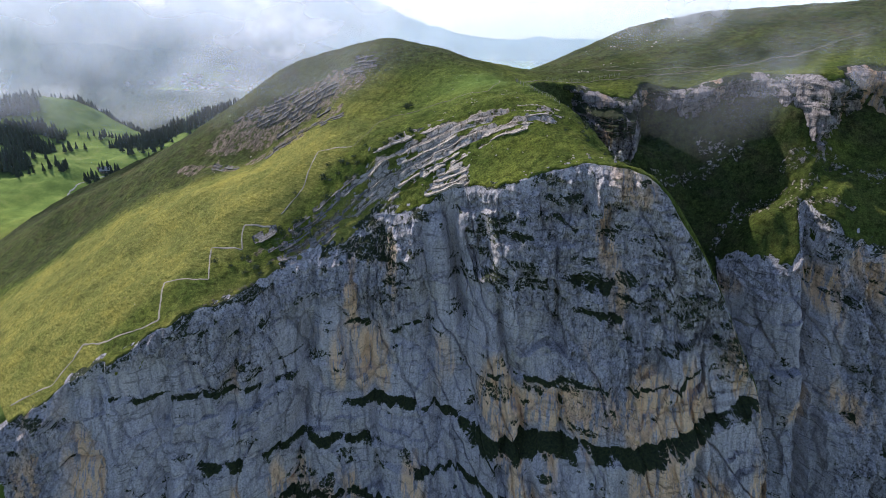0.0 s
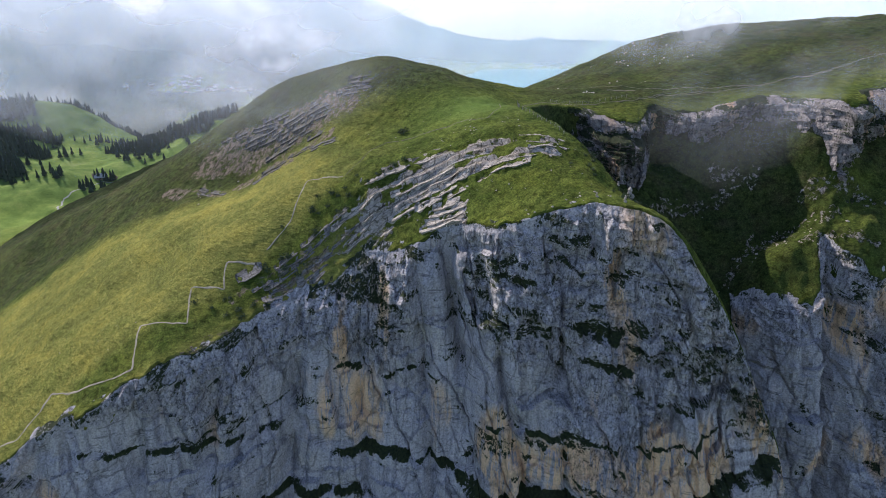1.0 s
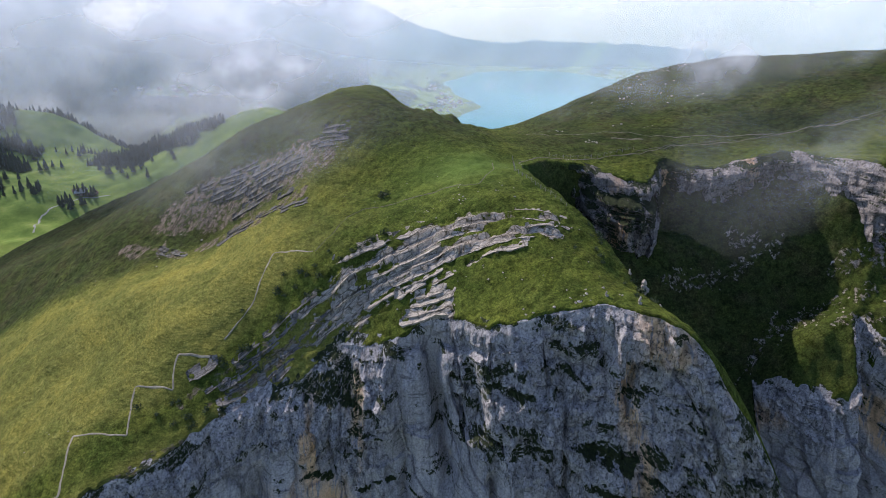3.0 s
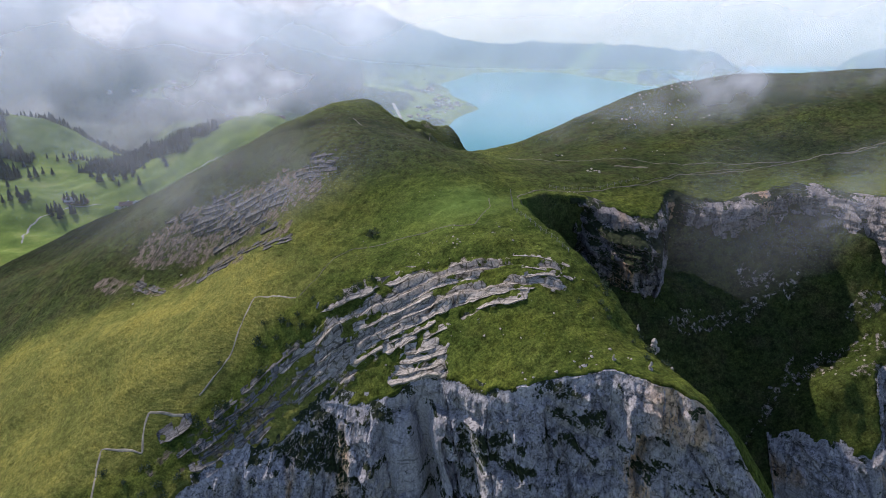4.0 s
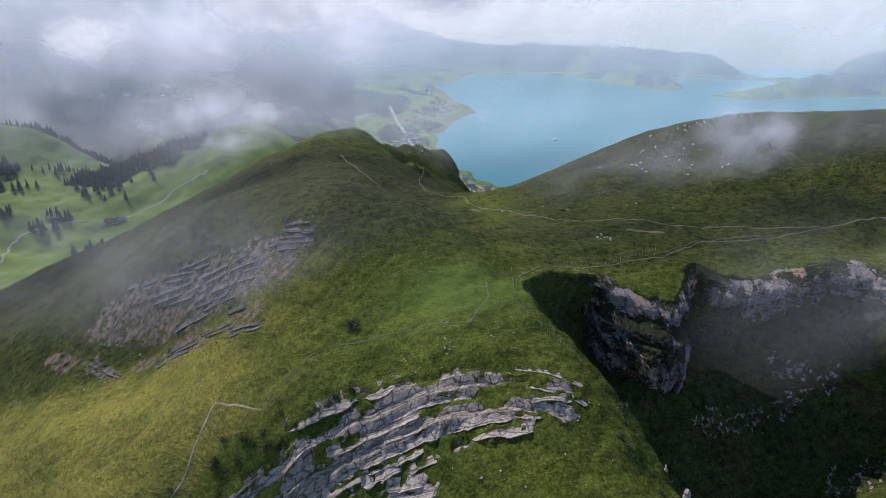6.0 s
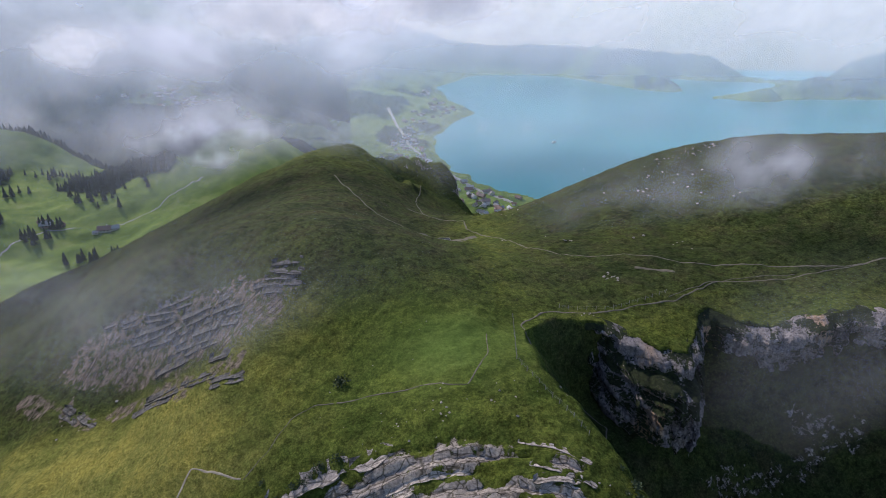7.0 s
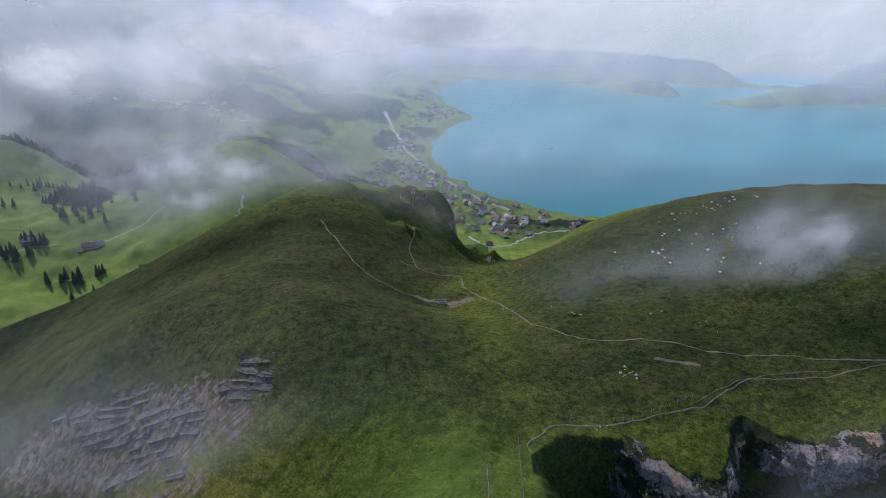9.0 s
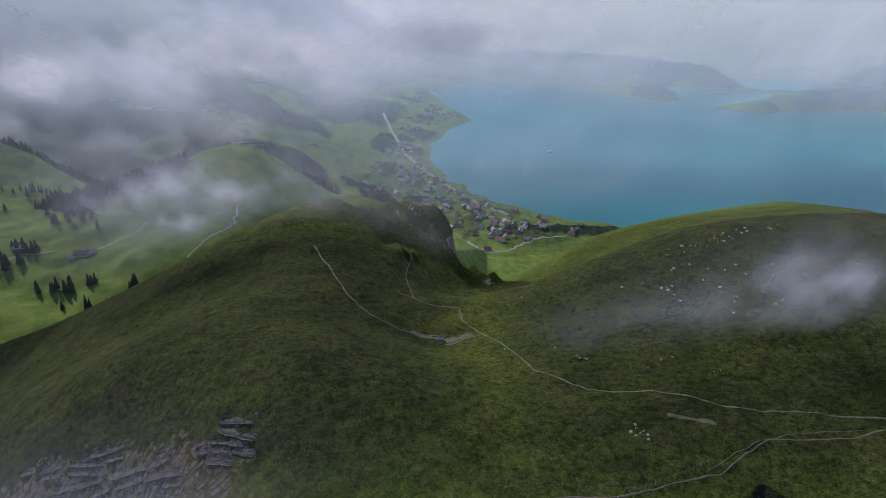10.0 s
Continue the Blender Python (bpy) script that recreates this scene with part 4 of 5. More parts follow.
# the tilted beds: long ledges that dip into the slope, each with a sheer broken lower edge and cross joints
def rock_slab(xy, wide, thick, mat, parent, lean=0.0):
    """One ledge along a plan line given as an array of points; wide runs uphill from it."""
    n = len(xy)
    step = np.hypot(*np.diff(xy, axis=0).T)
    arc = np.concatenate([[0], np.cumsum(step)])
    tx, ty = np.gradient(xy[:, 0]), np.gradient(xy[:, 1])
    size = np.hypot(tx, ty)
    nx, ny = -ty / size, tx / size
    ends = np.minimum(1.0, 0.25 + np.minimum(arc, arc[-1] - arc) / (0.6 * wide))
    key = rng.uniform(0, 99)
    block = np.floor(arc / rng.uniform(1.6, 3.4) + key).astype(np.int64)
    front = 0.08 * wide * lattice(block, 0 * block, 811) + 0.12 * wide * fbm(arc / 2.5 + key, 0 * arc, 3, 813) + 0.4 * (1 - ends) * wide
    crack = np.concatenate([[False], np.diff(block) != 0]) & (np.array([rng.random() for _ in range(n)]) < 0.3)
    back = wide * (0.6 + 0.4 * ends) + 0.16 * wide * fbm(arc / 1.6, 0 * arc + key, 2, 815)
    lift = thick * (0.8 + 0.2 * lattice(block, 0 * block, 817)) * ends
    base = np.array([ground_z(px, py) for px, py in xy + 0.25 * wide * np.stack([nx, ny], -1)])
    rise_to = np.array([ground_z(px, py) for px, py in xy + wide * np.stack([nx, ny], -1)])
    smoothing = np.ones(7) / 7
    pad = lambda a: np.convolve(np.pad(a, 3, mode="edge"), smoothing, "valid")
    base, rise_to = pad(base), pad(rise_to)
    rows, across = [], []
    for share, up, drop in ((1.0, -0.25, 0), (0.55, 0.1, 0), (0.12, 0.85, 0), (0.0, 0.97, 0), (0.06, 0.55, 0.0), (0.1, 0.0, 1.5)):
        v = front + (back - front) * share
        p = xy + np.stack([nx, ny], -1) * v[:, None]
        z = base + (rise_to - base) * np.clip(share - 0.25, 0, 1) / 0.75 * (1 - lean) + up * lift - drop
        z = z + np.array([rng.uniform(-0.02, 0.02) for _ in range(n)]) - np.where(crack & (share < 0.9), 0.5 * thick + 0.1, 0)
        rows.append(np.column_stack([p, z]))
        across.append(v + key + 2.0 * drop - 1.5 * up * thick)
    ob = grid_mesh("rock_slab", np.array(rows)[::-1], mat, attributes=dict(bed_u=np.array([arc + 7 * key] * 6), bed_v=np.array(across)[::-1]))
    ob.data.polygons.foreach_set("use_smooth", np.zeros(len(ob.data.polygons), dtype=bool))
    ob.parent = parent


def make_outcrop(lines, label):
    """Beds in long arcs over the brink: lower line, upper line, from x, to x, share of the line that is bare."""
    top = tagged(new("rock_outcrop"), label, "outcrop", kind="structure")
    for v0, v1, x0, x1, share in lines:
        v = v0
        while v < v1:
            x, gap = x0 + rng.uniform(-2, 5), rng.choice((0.9, 1.3, 1.8, 2.6, 3.0))
            while x < x1:
                long = rng.uniform(6.0, 24.0) * (0.7 if x < -22 else 1.0)
                xm = x + 0.5 * long
                bare = share - 0.45 * max(float(fbm(np.array(xm / 9), np.array(v / 3), 3, 69)), 0.0)
                if rng.random() < bare:
                    xs = np.arange(x, min(x + long, x1 + 3), 0.42)
                    if len(xs) > 6:
                        ys = bed_y(xs, v) + 0.35 * fbm(xs / 5, 0 * xs + v, 3, 821)
                        keep = ys > brink_y(xs) + 1.2
                        if keep.sum() > 6:
                            pts = np.column_stack([xs, ys])[keep]
                            rock_slab(pts, gap * rng.uniform(1.15, 1.5), rng.uniform(0.05, 0.17) * (0.7 + 0.2 * gap), STONE if xm > -24 - 6 * rng.random() else SHADED_GREY_STONE, top)
                x += long * rng.uniform(0.96, 1.08)
            v += gap * rng.uniform(0.85, 1.0)


make_outcrop([(181, 183.6, -30, 27, 0.45), (183.6, 191, -52, 31, 0.62), (191, 197, -58, 33, 0.45), (176, 181, -66, -30, 0.5)], "tilted beds of pale grey limestone cropping out of turf")


def make_scar(label):
    """Smooth bare slabs by the brink."""
    top = tagged(new("rock_outcrop"), label, "outcrop", kind="structure")
    for k in range(4):
        xs = np.arange(-6 + 1.2 * k, 8.5 - 0.6 * k + rng.uniform(-1, 1), 0.42)
        rock_slab(np.column_stack([xs, 173.6 + 1.9 * k - 0.24 * (xs - 1) + 0.2 * fbm(xs / 4, 0 * xs + k, 2, 823)]), 2.7, 0.28, STONE, top)
    xs = np.arange(25, 33.5, 0.42)
    rock_slab(np.column_stack([xs, 184.6 - 0.12 * (xs - 29)]), 2.2, 0.35, STONE, top)


make_scar("smooth pale limestone slabs above the cliff's brink")


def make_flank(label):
    """Close-set slabs on the west flank of the dome, their stone darkened for cloud shadow."""
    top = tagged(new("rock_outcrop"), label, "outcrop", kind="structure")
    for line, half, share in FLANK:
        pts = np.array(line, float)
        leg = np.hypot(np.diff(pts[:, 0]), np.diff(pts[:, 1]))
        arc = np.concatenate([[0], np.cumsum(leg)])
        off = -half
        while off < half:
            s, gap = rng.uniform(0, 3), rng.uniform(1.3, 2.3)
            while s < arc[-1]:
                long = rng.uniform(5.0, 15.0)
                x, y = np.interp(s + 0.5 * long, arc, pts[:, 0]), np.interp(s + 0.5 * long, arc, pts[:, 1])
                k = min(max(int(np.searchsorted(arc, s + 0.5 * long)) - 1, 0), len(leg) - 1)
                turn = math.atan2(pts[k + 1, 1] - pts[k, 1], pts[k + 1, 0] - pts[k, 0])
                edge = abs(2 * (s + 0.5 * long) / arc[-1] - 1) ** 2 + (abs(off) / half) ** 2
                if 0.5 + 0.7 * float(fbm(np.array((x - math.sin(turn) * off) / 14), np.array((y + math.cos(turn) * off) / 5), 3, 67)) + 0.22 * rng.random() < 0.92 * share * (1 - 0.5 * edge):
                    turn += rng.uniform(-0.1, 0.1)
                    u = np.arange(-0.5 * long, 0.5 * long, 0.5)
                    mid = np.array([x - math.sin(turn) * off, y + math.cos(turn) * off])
                    rock_slab(mid + np.outer(u, [math.cos(turn), math.sin(turn)]), gap * rng.uniform(1.0, 1.4), rng.uniform(0.03, 0.16), SHADED_STONE, top)
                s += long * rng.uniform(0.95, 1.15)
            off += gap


make_flank("weathered limestone slabs darkened for cloud shadow on a steep flank")


# a pinnacle on the brink
def make_pinnacle(x, y, tall):
    top = new("rock_pinnacle")
    z = ground_z(x, y)
    top.matrix_basis = pose(x, y, z - 0.4)
    at, wide = 0.0, tall * 0.75
    while at < tall:
        h = tall * rng.uniform(0.22, 0.34)
        part("rock_block", rng.choice(BOULDERS), top, pose(rng.uniform(-0.15, 0.15) * wide, rng.uniform(-0.15, 0.15) * wide, at + 0.45 * h, 0, 0, rng.uniform(0, 360)) @ Matrix.Diagonal((wide, wide * 0.8, h * 2.2, 1)))
        at, wide = at + h, wide * 0.82
    return tagged(top, "pale limestone pinnacle standing on a grassy brink", "pinnacle", "pinnacles on the brink")


for spot in ((50.5, 170, 3.6), (53, 165, 2.2), (49, 176, 1.6), (46.5, 160, 1.8), (40, 162.5, 1.5)):
    make_pinnacle(*spot)


# spruces
def tier_crown(seed, tiers, points):
    r = random.Random(seed)
    bm = bmesh.new()
    for k in range(tiers):
        low, high = 0.1 + 0.84 * k / tiers, 0.1 + 0.84 * (k + 1.9) / tiers
        wide = 0.235 * (1 - 0.86 * (k / tiers)) * r.uniform(0.85, 1.1)
        tip = bm.verts.new((r.uniform(-0.01, 0.01), r.uniform(-0.01, 0.01), min(high, 1.0)))
        ring, turn = [], r.uniform(0, 6.3)
        for j in range(points * 2):
            a = turn + math.pi * j / points
            w = wide * (r.uniform(0.85, 1.2) if j % 2 == 0 else r.uniform(0.42, 0.62))
            ring.append(bm.verts.new((w * math.cos(a), w * math.sin(a), low - (0.03 if j % 2 == 0 else -0.02) + r.uniform(-0.015, 0.015))))
        inner = bm.verts.new((0, 0, low + 0.035))
        for j in range(points * 2):
            bm.faces.new((ring[j], ring[(j + 1) % (points * 2)], tip))
            bm.faces.new((ring[(j + 1) % (points * 2)], ring[j], inner))
    return bm


def trunk_mesh():
    bm = bmesh.new()
    bmesh.ops.create_cone(bm, cap_ends=True, segments=7, radius1=0.022, radius2=0.006, depth=0.9, matrix=Matrix.Translation((0, 0, 0.43)))
    return mesh_of("trunk", bm, BARK)


CROWNS, TRUNK = [mesh_of("crown", tier_crown(60 + k, 8, 7), NEEDLES) for k in range(4)], trunk_mesh()


def make_spruce(x, y, tall):
    top = new("spruce")
    top.matrix_basis = pose(x, y, ground_z(x, y) - 0.3, 0, 0, rng.uniform(0, 360))
    w = tall * rng.uniform(0.85, 1.2)
    part("trunk", TRUNK, top, Matrix.Diagonal((tall, tall, tall, 1)))
    part("crown", rng.choice(CROWNS), top, Matrix.Diagonal((w, w, tall, 1)))
    return tagged(top, "dark green spruce standing in a sunlit pasture", "spruce", "spruces in the pasture")


GROVES = [(-448, 796, 11, 7, 8), (-455, 764, 10, 5, 6), (-500, 784, 13, 6, 9), (-571, 912, 14, 7, 8), (-560, 1000, 18, 10, 14), (-600, 834, 18, 10, 12), (-376, 722, 12, 4, 9), (-298, 730, 5, 3, 5),
          (-442, 764, 9, 5, 6), (-355, 738, 14, 3, 5), (-620, 905, 20, 10, 12), (-330, 690, 25, 5, 7), (-280, 700, 20, 6, 5), (-425, 865, 24, 12, 16), (-415, 910, 25, 14, 18), (-240, 660, 30, 10, 6),
          (-470, 930, 20, 14, 14), (-530, 760, 16, 8, 7)]
for cx, cy, rx, ry, n in GROVES:
    for _ in range(n):
        make_spruce(cx + rng.gauss(0, rx), cy + rng.gauss(0, ry), rng.uniform(10, 18))


def make_forest(name, count, y0, y1, tall, label):
    """Far woods: one sheet of many small trees."""
    r = np.random.default_rng(11)
    px, py = r.uniform(-1250, 450, count * 14), r.uniform(y0, y1, count * 14)
    seen = np.abs(px) < 0.95 * py
    px, py = px[seen], py[seen]
    pz, _, _, _, _, wood, _ = surface(px, py)
    keep = np.where(wood > 0.55)[0][:count]
    verts, faces = [], []
    for k in keep:
        h, turn = tall * r.uniform(0.7, 1.25), r.uniform(0, 6.3)
        for low, high, wide in ((0.05, 0.55, 0.24), (0.3, 0.8, 0.18), (0.58, 1.0, 0.11)):
            base = len(verts)
            for j in range(6):
                w = wide * h * (1.0 if j % 2 else 0.62) * r.uniform(0.85, 1.15)
                verts.append((px[k] + w * math.cos(turn + j * 1.047), py[k] + w * math.sin(turn + j * 1.047), pz[k] + low * h))
            verts.append((px[k], py[k], pz[k] + high * h))
            faces += [(base + j, base + (j + 1) % 6, base + 6) for j in range(6)]
    me = bpy.data.meshes.new(name)
    me.from_pydata(verts, [], faces)
    me.materials.append(NEEDLES)
    return tagged(new(name, me), label, "forest", kind="stuff")


make_forest("forest", 5200, 640, 1500, 15, "dark spruce forest on the valley's hills")


# shrubs
def make_shrub_mesh(seed):
    r = random.Random(seed)
    bm = bmesh.new()
    for _ in range(90):
        c = Vector((r.gauss(0, 0.3), r.gauss(0, 0.3), abs(r.gauss(0.28, 0.18))))
        n = Vector((r.gauss(0, 1), r.gauss(0, 1), r.gauss(0.5, 1))).normalized()
        a = n.orthogonal().normalized() * r.uniform(0.07, 0.15)
        b = n.cross(a) * 0.8
        bm.faces.new([bm.verts.new(c + p) for p in (a, b, -a, -b)])
    return mesh_of("leaves", bm, LEAVES)


SHRUBS = [make_shrub_mesh(k) for k in (3, 5, 8)]
STEM = trunk_mesh()
for cx, cy, rx, ry, n, tall in ((-12.5, 217.5, 0.6, 0.5, 2, 2.2), (-34, 190, 7, 3, 14, 1.8), (-48, 178, 5, 3, 12, 1.9), (-20, 197, 6, 1.5, 8, 1.6), (42, 183, 2, 4, 10, 1.7), (48, 168, 2, 3, 6, 1.6), (-58, 165, 4, 3, 10, 1.8)):
    for _ in range(n):
        x, y = cx + rng.gauss(0, rx), cy + rng.gauss(0, ry)
        h = tall * rng.uniform(0.6, 1.2)
        top = new("shrub")
        top.matrix_basis = pose(x, y, ground_z(x, y) - 0.1, 0, 0, rng.uniform(0, 360))
        part("stem", STEM, top, Matrix.Diagonal((h, h, 0.5 * h, 1)))
        part("leaves", rng.choice(SHRUBS), top, Matrix.Diagonal((h, h, h, 1)))
        tagged(top, "low dark green shrub on the mountain slope", "shrub", "shrubs on the slope")


# houses: walls, roof, chimney and panes
def house_meshes():
    bm = bmesh.new()
    v = [bm.verts.new(p) for p in ((-0.5, -0.5, 0), (0.5, -0.5, 0), (0.5, 0.5, 0), (-0.5, 0.5, 0), (-0.5, -0.5, 0.5), (0.5, -0.5, 0.5), (0.5, 0.5, 0.5), (-0.5, 0.5, 0.5), (-0.5, 0, 0.86), (0.5, 0, 0.86))]
    for f in ((0, 1, 5, 4), (2, 3, 7, 6), (1, 2, 6, 9, 5), (3, 0, 4, 8, 7), (3, 2, 1, 0)):
        bm.faces.new([v[k] for k in f])
    wall = mesh_of("wall", bm, WALLS)
    bm = bmesh.new()
    for side in (-1, 1):
        pts = [(-0.6, side * 0.64, 0.40), (0.6, side * 0.64, 0.40), (0.6, 0, 0.885), (-0.6, 0, 0.885)]
        low = [bm.verts.new(p) for p in pts]
        high = [bm.verts.new((p[0], p[1], p[2] + 0.045)) for p in pts]
        bm.faces.new(low)
        bm.faces.new(high)
        for k in range(4):
            bm.faces.new((low[k], low[(k + 1) % 4], high[(k + 1) % 4], high[k]))
    bmesh.ops.recalc_face_normals(bm, faces=bm.faces)
    roof = mesh_of("roof", bm, ROOFS)
    bm = bmesh.new()
    box(bm, 0.2, 0.12, 0.86, 0.09, 0.09, 0.3)
    chimney = mesh_of("chimney", bm, WALLS)
    bm = bmesh.new()
    box(bm, 0, 0, 0, 0.13, 0.03, 0.15)
    return wall, roof, chimney, mesh_of("window", bm, PANE)


WALL_MESH, ROOF_MESH, CHIMNEY_MESH, WINDOW_MESH = house_meshes()


def make_house(x, y, size, turn, near, label, group):
    top = new("house")
    top.matrix_basis = pose(x, y, ground_z(x, y) - 0.25, 0, 0, turn) @ Matrix.Diagonal((size * rng.uniform(0.95, 1.35), size * 0.85, size * 0.8, 1))
    part("wall", WALL_MESH, top)
    roof = part("roof", ROOF_MESH, top)
    if near:
        part("chimney", CHIMNEY_MESH, roof)
        for u in (-0.28, 0.0, 0.28):
            part("window", WINDOW_MESH, top, pose(u, -0.505, 0.3))
            part("window", WINDOW_MESH, top, pose(u, 0.505, 0.3))
    return tagged(top, label, "house", group)


for x, y, size, turn in ((-456, 797, 11, 20), (-444, 803, 8, 70), (-466, 804, 7, 30), (-384, 790, 10, 15), (-376, 795, 8, 40), (-392, 784, 6, 10)):
    make_house(x, y, size, turn, True, "timber alpine farmhouse with a pitched roof in pasture", "farmhouses")
for k in range(5):
    make_house(-312 + 11 * k, 1134 + 2 * (k % 2), 10 + 3 * (k % 3 == 1), 5 * k, True, "pale house with a pitched roof on a green hilltop", "hilltop houses")
VILLAGES = [(51, 1983, 81, 94, 60), (-43, 2172, 74, 94, 46), (173, 1794, 81, 74, 46), (-57, 2523, 54, 148, 34), (24, 2928, 81, 148, 34), (281, 1753, 81, 54, 26), (-30, 3535, 94, 202, 18), (78, 3238, 68, 81, 40)]
for cx, cy, rx, ry, n in VILLAGES:
    for _ in range(n):
        x, y = cx + rng.gauss(0, rx), cy + rng.gauss(0, ry)
        if shore_side(np.array([x]), np.array([y]))[0] > 30:
            make_house(x, y, rng.uniform(10, 18), rng.uniform(0, 180), False, "village house with a pitched roof on the lake shore", "village houses on the shore")
for _ in range(52):
    make_house(-810 + rng.gauss(0, 100), 2230 + rng.gauss(0, 48), rng.uniform(10, 17), rng.uniform(0, 180), False, "white-walled village house on a hillside terrace", "village houses on the terrace")


# stock fence along the crest
def make_fence(plan, gap, label):
    top = tagged(new("fence"), label, "fence", "stock fences")
    pts = np.array(plan, float)
    arc = np.concatenate([[0], np.cumsum(np.hypot(np.diff(pts[:, 0]), np.diff(pts[:, 1])))])
    s = np.arange(0, arc[-1], gap)
    spots = [(x, y, ground_z(x, y)) for x, y in zip(np.interp(s, arc, pts[:, 0]), np.interp(s, arc, pts[:, 1]))]
    for x, y, z in spots:
        part("post", POST_MESH, top, pose(x, y, z - 0.15, rng.uniform(-5, 5), rng.uniform(-5, 5), rng.uniform(0, 90)))
    for lift in (0.55, 0.95):
        curve = bpy.data.curves.new("wire", "CURVE")
        curve.dimensions, curve.bevel_depth, curve.bevel_resolution = "3D", 0.012, 0
        line = curve.splines.new("POLY")
        line.points.add(len(spots) - 1)
        for p, (x, y, z) in zip(line.points, spots):
            p.co = (x, y, z + lift, 1)
        curve.materials.append(WIRE)
        part("wire", curve, top)


bm = bmesh.new()
bmesh.ops.create_cone(bm, cap_ends=True, segments=8, radius1=0.08, radius2=0.065, depth=1.35, matrix=Matrix.Translation((0, 0, 0.675)))
POST_MESH = mesh_of("post", bm, WOODEN)
make_fence([(27.5, 236), (26.5, 224), (25.5, 214), (28, 209), (33, 201), (37, 195)], 2.0, "weathered wooden stock fence along the crest")
make_fence([(40, 241.5), (52, 242), (64, 246), (70, 249)], 2.4, "weathered wooden stock fence beside the trail")


# boats on the lake
def make_boat(x, y, size, turn):
    top = new("boat")
    top.matrix_basis = pose(x, y, LAKE_Z, 0, 0, turn) @ Matrix.Scale(size, 4)
    bm = bmesh.new()
    ring = [(0.5, 0), (0.2, 0.13), (-0.4, 0.12), (-0.5, 0.08), (-0.5, -0.08), (-0.4, -0.12), (0.2, -0.13)]
    low, high = [bm.verts.new((0.9 * p, 0.8 * q, -0.03)) for p, q in ring], [bm.verts.new((p, q, 0.1)) for p, q in ring]
    bm.faces.new(high)
    bm.faces.new(low[::-1])
    for k in range(7):
        bm.faces.new((low[k], low[(k + 1) % 7], high[(k + 1) % 7], high[k]))
    part("hull", mesh_of("hull", bm, WHITE), top)
    bm = bmesh.new()
    box(bm, -0.05, 0, 0.16, 0.45, 0.16, 0.12)
    part("cabin", mesh_of("cabin", bm, WHITE), top)
    tagged(top, "white passenger boat under way on the lake", "boat", "boats on the lake")


make_boat(526, 2644, 30, 40)
make_boat(564, 2253, 13, 80)


# spring troughs beside the saddle trail, in a patch of bare earth
for plan, width in (([(3, 325), (12, 322.5), (20, 323.5), (27, 326)], 3.2), ([(14, 318), (22, 321)], 1.4)):
    ribbon("bare_earth", plan, width, DIRT, "bare trodden earth round a spring", "earth", 0.06, 1.5)


def make_trough(x, y, long, wide, turn, mat, label):
    top = new("water_trough")
    top.matrix_basis = pose(x, y, ground_z(x, y) - 0.1, 0, 0, turn)
    for name, cx, cy, sx, sy in (("side", 0, 0.5 * wide, long, 0.15), ("side", 0, -0.5 * wide, long, 0.15), ("end", 0.5 * long, 0, 0.15, wide), ("end", -0.5 * long, 0, 0.15, wide)):
        bm = bmesh.new()
        box(bm, cx, cy, 0.35, sx, sy, 0.7)
        bmesh.ops.bevel(bm, geom=bm.edges, offset=0.02, segments=1, affect="EDGES")
        part(name, mesh_of(name, bm, mat), top)
    bm = bmesh.new()
    box(bm, 0, 0, 0.3, long - 0.16, wide - 0.16, 0.5)
    part("water", mesh_of("water", bm, PANE), top, None, "dark still water")
    tagged(top, label, "trough", "troughs at the spring")


make_trough(12.5, 324, 4.2, 1.3, 3, WOODEN, "long dark wooden water trough on bare earth")
make_trough(13.5, 321.2, 2.6, 0.9, 6, GRAVEL, "pale concrete water trough on bare earth")

# ---- drifting cloud and the haze over the valley ----
def make_veil(name, tint, scale):
    m = bpy.data.materials.new(name)
    m.use_nodes = True
    nt = m.node_tree
    nt.nodes.remove(nt.nodes["Principled BSDF"])
    clear = nt.nodes.new("ShaderNodeBsdfTransparent")
    through_light, back_light = nt.nodes.new("ShaderNodeBsdfTranslucent"), nt.nodes.new("ShaderNodeBsdfDiffuse")
    for n in (through_light, back_light):
        n.inputs["Color"].default_value = (*tint, 1)
    both, out = nt.nodes.new("ShaderNodeMixShader"), nt.nodes.new("ShaderNodeMixShader")
    both.inputs[0].default_value = 0.3
    nt.links.new(through_light.outputs[0], both.inputs[1])
    nt.links.new(back_light.outputs[0], both.inputs[2])
    thick = attribute(nt, "thick")
    if scale:
        curl = noise_node(nt, scale, 6, 0.6)
        thick = calc(nt, "MULTIPLY", thick, calc(nt, "ADD", 0.45, calc(nt, "MULTIPLY", curl, 1.1)), True)
    nt.links.new(thick, out.inputs[0])
    nt.links.new(clear.outputs[0], out.inputs[1])
    nt.links.new(both.outputs[0], out.inputs[2])
    nt.links.new(out.outputs[0], nt.nodes["Material Output"].inputs["Surface"])
    return m


# shade put into the tint: darker vapour for mist and cloud out of sun
CLOUD, SHADED_MIST, SHADED_CLOUD = make_veil("cloud_vapour", (0.8, 0.79, 0.83), 0.012), make_veil("shaded_mist", (0.56, 0.575, 0.67), 0.03), make_veil("shaded_cloud", (0.64, 0.655, 0.75), 0.012)
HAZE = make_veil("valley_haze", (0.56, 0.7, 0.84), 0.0)


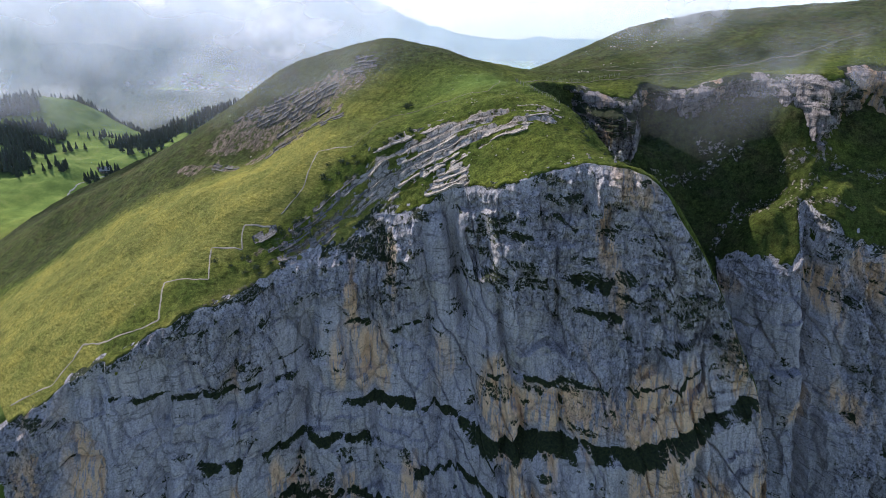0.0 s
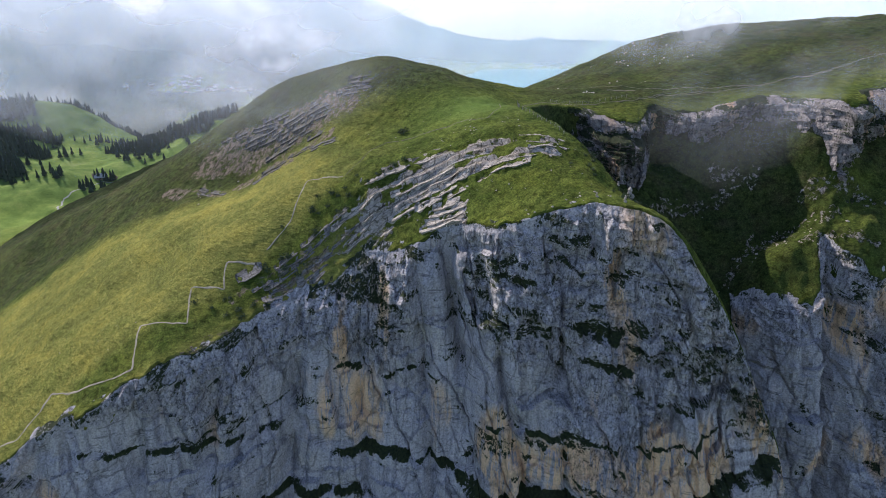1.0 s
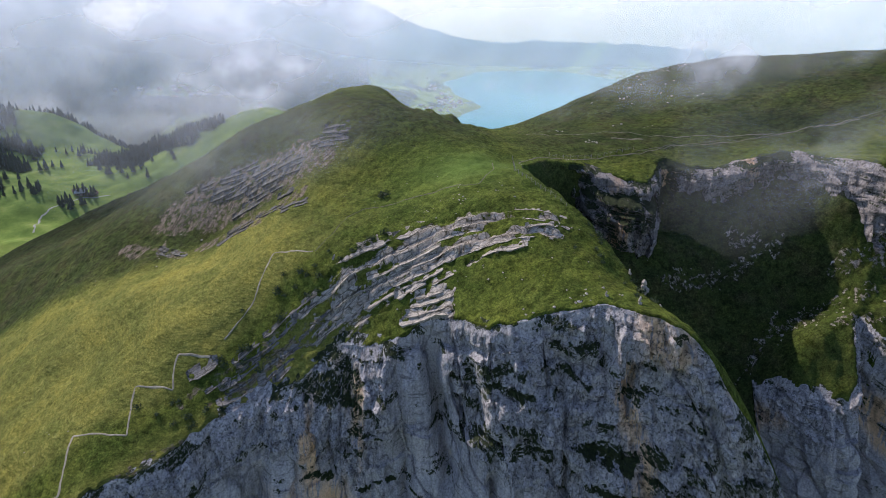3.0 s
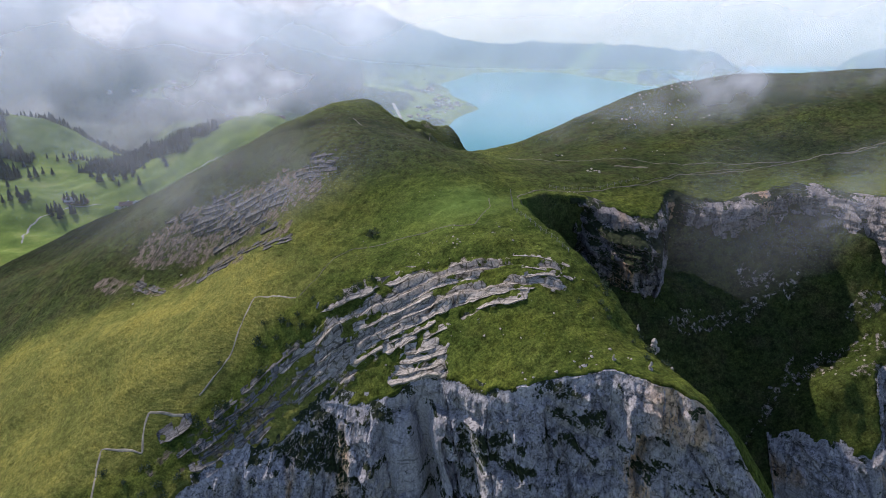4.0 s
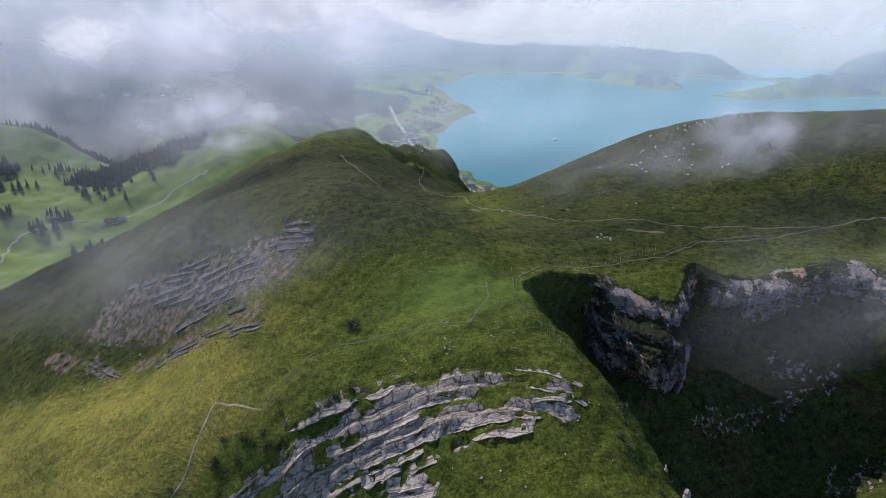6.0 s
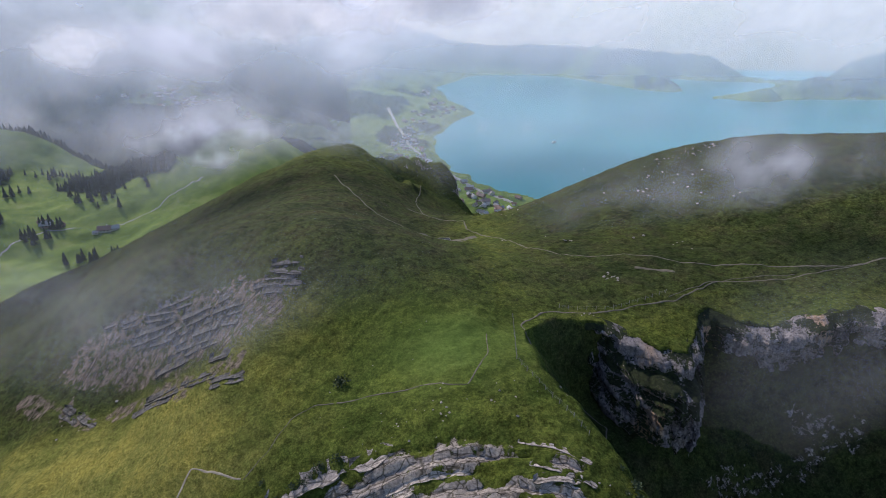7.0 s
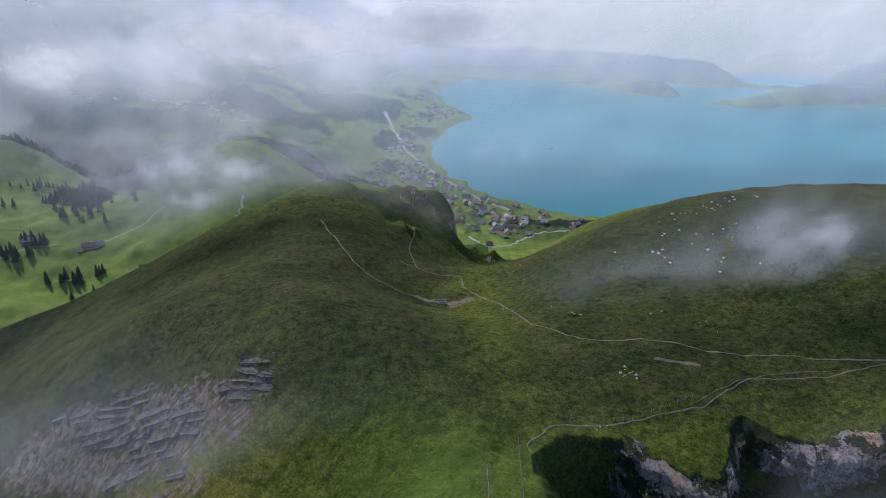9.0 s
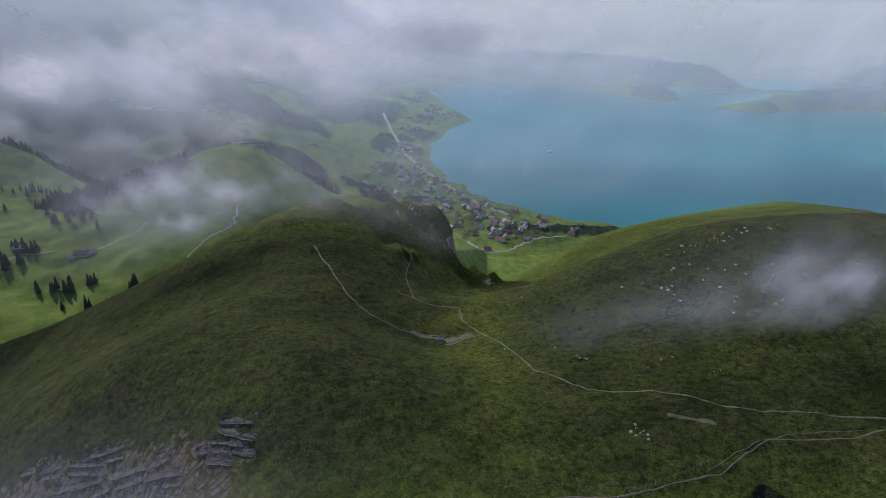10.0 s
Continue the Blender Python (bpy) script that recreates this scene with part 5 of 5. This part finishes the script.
def cloud_bank(name, y0, x0, x1, z0, z1, step, swell, lean, thickness, mat, label, category):
    """A billowing sheet of vapour across the view; thickness(x, z) gives how much it hides. It thins out over the ground."""
    xs, zs = np.arange(x0, x1 + step, step), np.arange(z0, z1 + step, step)
    X, Z = np.meshgrid(xs, zs)
    Y = y0 + swell * fbm(X / (swell * 5 + 40), Z / (swell * 3 + 30), 3, 301 + int(y0)) - lean * (Z - z0)
    t = np.clip(thickness(X, Z), 0, 0.97)
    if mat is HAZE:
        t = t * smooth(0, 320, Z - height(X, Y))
    else:
        rim = smooth(x0, x0 + 0.12 * (x1 - x0), X) * smooth(x1, x1 - 0.12 * (x1 - x0), X) * smooth(z0, z0 + 0.15 * (z1 - z0), Z) * smooth(z1, z1 - 0.1 * (z1 - z0), Z)
        t = t * rim * smooth(0, 14 + 4 * step, Z - height(X, Y))
    ob = grid_mesh(name, np.stack([X, Y, Z], -1), mat, attributes=dict(thick=t))
    return tagged(ob, label, category, kind="stuff")


def billow(x, z, size, seed, low, high):
    n = fbm(x / size, z / (size * 0.62), 5, seed, 0.55)
    return smooth(low, high, n)


def bank_near(x, z):
    foot = 392 + 16 * fbm(x / 120, 0 * x, 3, 401) + 20 * smooth(-60, 40, x) * smooth(230, 140, x)
    veil = smooth(foot - 34, foot + 40, z) * (0.4 + 0.42 * billow(x, z, 110, 411, -0.6, 0.7)) * (1 - 0.5 * smooth(70, 170, x) * smooth(520, 420, x))
    return veil + 0.14 * np.exp(-((x - 60) / 140) ** 2 - ((z - 350) / 45) ** 2)


def bank_bright(x, z):
    """Sunlit heaps with crisp tops."""
    heap = np.exp(-((x + 105) / 70) ** 2 - ((z - 441) / 19) ** 2) + 0.85 * np.exp(-((x + 245) / 34) ** 2 - ((z - 425) / 16) ** 2) + 0.55 * np.exp(-((x - 10) / 60) ** 2 - ((z - 455) / 20) ** 2)
    return 0.92 * smooth(0.2, 1.0, heap + 0.26 * fbm(x / 36, z / 24, 5, 415, 0.55))


def bank_east(x, z):
    c = np.exp(-((x - 142) / 54) ** 2 - ((z - 411) / 25) ** 2)
    return 0.95 * c * (0.2 + billow(x * 1.3, z * 0.8, 60, 421, -0.6, 0.8)) + 0.22 * np.exp(-((x - 80) / 36) ** 2 - ((z - 398) / 16) ** 2) * billow(x, z, 34, 425, -0.5, 0.6)


def bank_cirque(x, z):
    c = np.exp(-((x - 125) / 45) ** 2 - ((z - 388) / 20) ** 2)
    return 0.26 * c * (0.1 + billow(x, z, 26, 441, -0.1, 0.7)) + 0.08 * np.exp(-((x - 115) / 50) ** 2 - ((z - 385) / 22) ** 2)


def bank_dome(x, z):
    c = np.exp(-((x + 60) / 50) ** 2 - ((z - 399) / 22) ** 2)
    return 0.2 * c * (0.5 + 0.7 * billow(x, z, 40, 451, -0.6, 1.0))


def bank_saddle(x, z):
    c = np.exp(-((x + 85) / 72) ** 2 - ((z - 392) / 26) ** 2)
    return 0.95 * c * (0.4 + 0.75 * billow(x, z, 55, 461, -0.4, 0.6))


def bank_valley(x, z):
    c = smooth(-20, -220, x) * np.exp(-((z - 290) / 75) ** 2)
    return 0.2 * c * (0.45 + 0.7 * billow(x, z, 130, 471, -0.5, 0.7))


def bank_west(x, z):
    c = smooth(120, -400, x) * smooth(0, 200, z)
    return 0.3 * c * billow(x, z, 260, 431, -0.6, 0.7)


cloud_bank("cloud", 700, -680, 800, 270, 500, 4.0, 4, 0.75, bank_near, SHADED_CLOUD, "pale cloud drifting over the ridge", "cloud")
cloud_bank("cloud", 620, -620, 420, 330, 500, 3.0, 4, 0.75, bank_bright, CLOUD, "bright sunlit heaps of cloud over the valley", "cloud")
cloud_bank("cloud", 300, 20, 300, 360, 480, 1.6, 5, 0.2, bank_east, SHADED_MIST, "thin cloud wisps over a grassy hill", "cloud")
cloud_bank("cloud", 222, 60, 200, 350, 430, 1.6, 5, 0.2, bank_cirque, SHADED_MIST, "thin cloud wisps in a shaded cirque", "cloud")
cloud_bank("cloud", 232, -190, 60, 370, 460, 1.6, 6, 0.2, bank_dome, SHADED_MIST, "thin cloud wisps over a dark dome of turf", "cloud")
cloud_bank("cloud", 412, -260, 120, 320, 460, 2.0, 7, 0.15, bank_saddle, SHADED_MIST, "thin cloud creeping over the grassy saddle", "cloud")
cloud_bank("cloud", 960, -1000, 60, 120, 460, 6.0, 20, 0.2, bank_valley, SHADED_MIST, "thin mist hanging in a wooded valley", "cloud")
cloud_bank("cloud", 1600, -1700, 1000, -50, 800, 10.0, 40, 0.3, bank_west, CLOUD, "pale cloud hanging over a forested valley", "cloud")
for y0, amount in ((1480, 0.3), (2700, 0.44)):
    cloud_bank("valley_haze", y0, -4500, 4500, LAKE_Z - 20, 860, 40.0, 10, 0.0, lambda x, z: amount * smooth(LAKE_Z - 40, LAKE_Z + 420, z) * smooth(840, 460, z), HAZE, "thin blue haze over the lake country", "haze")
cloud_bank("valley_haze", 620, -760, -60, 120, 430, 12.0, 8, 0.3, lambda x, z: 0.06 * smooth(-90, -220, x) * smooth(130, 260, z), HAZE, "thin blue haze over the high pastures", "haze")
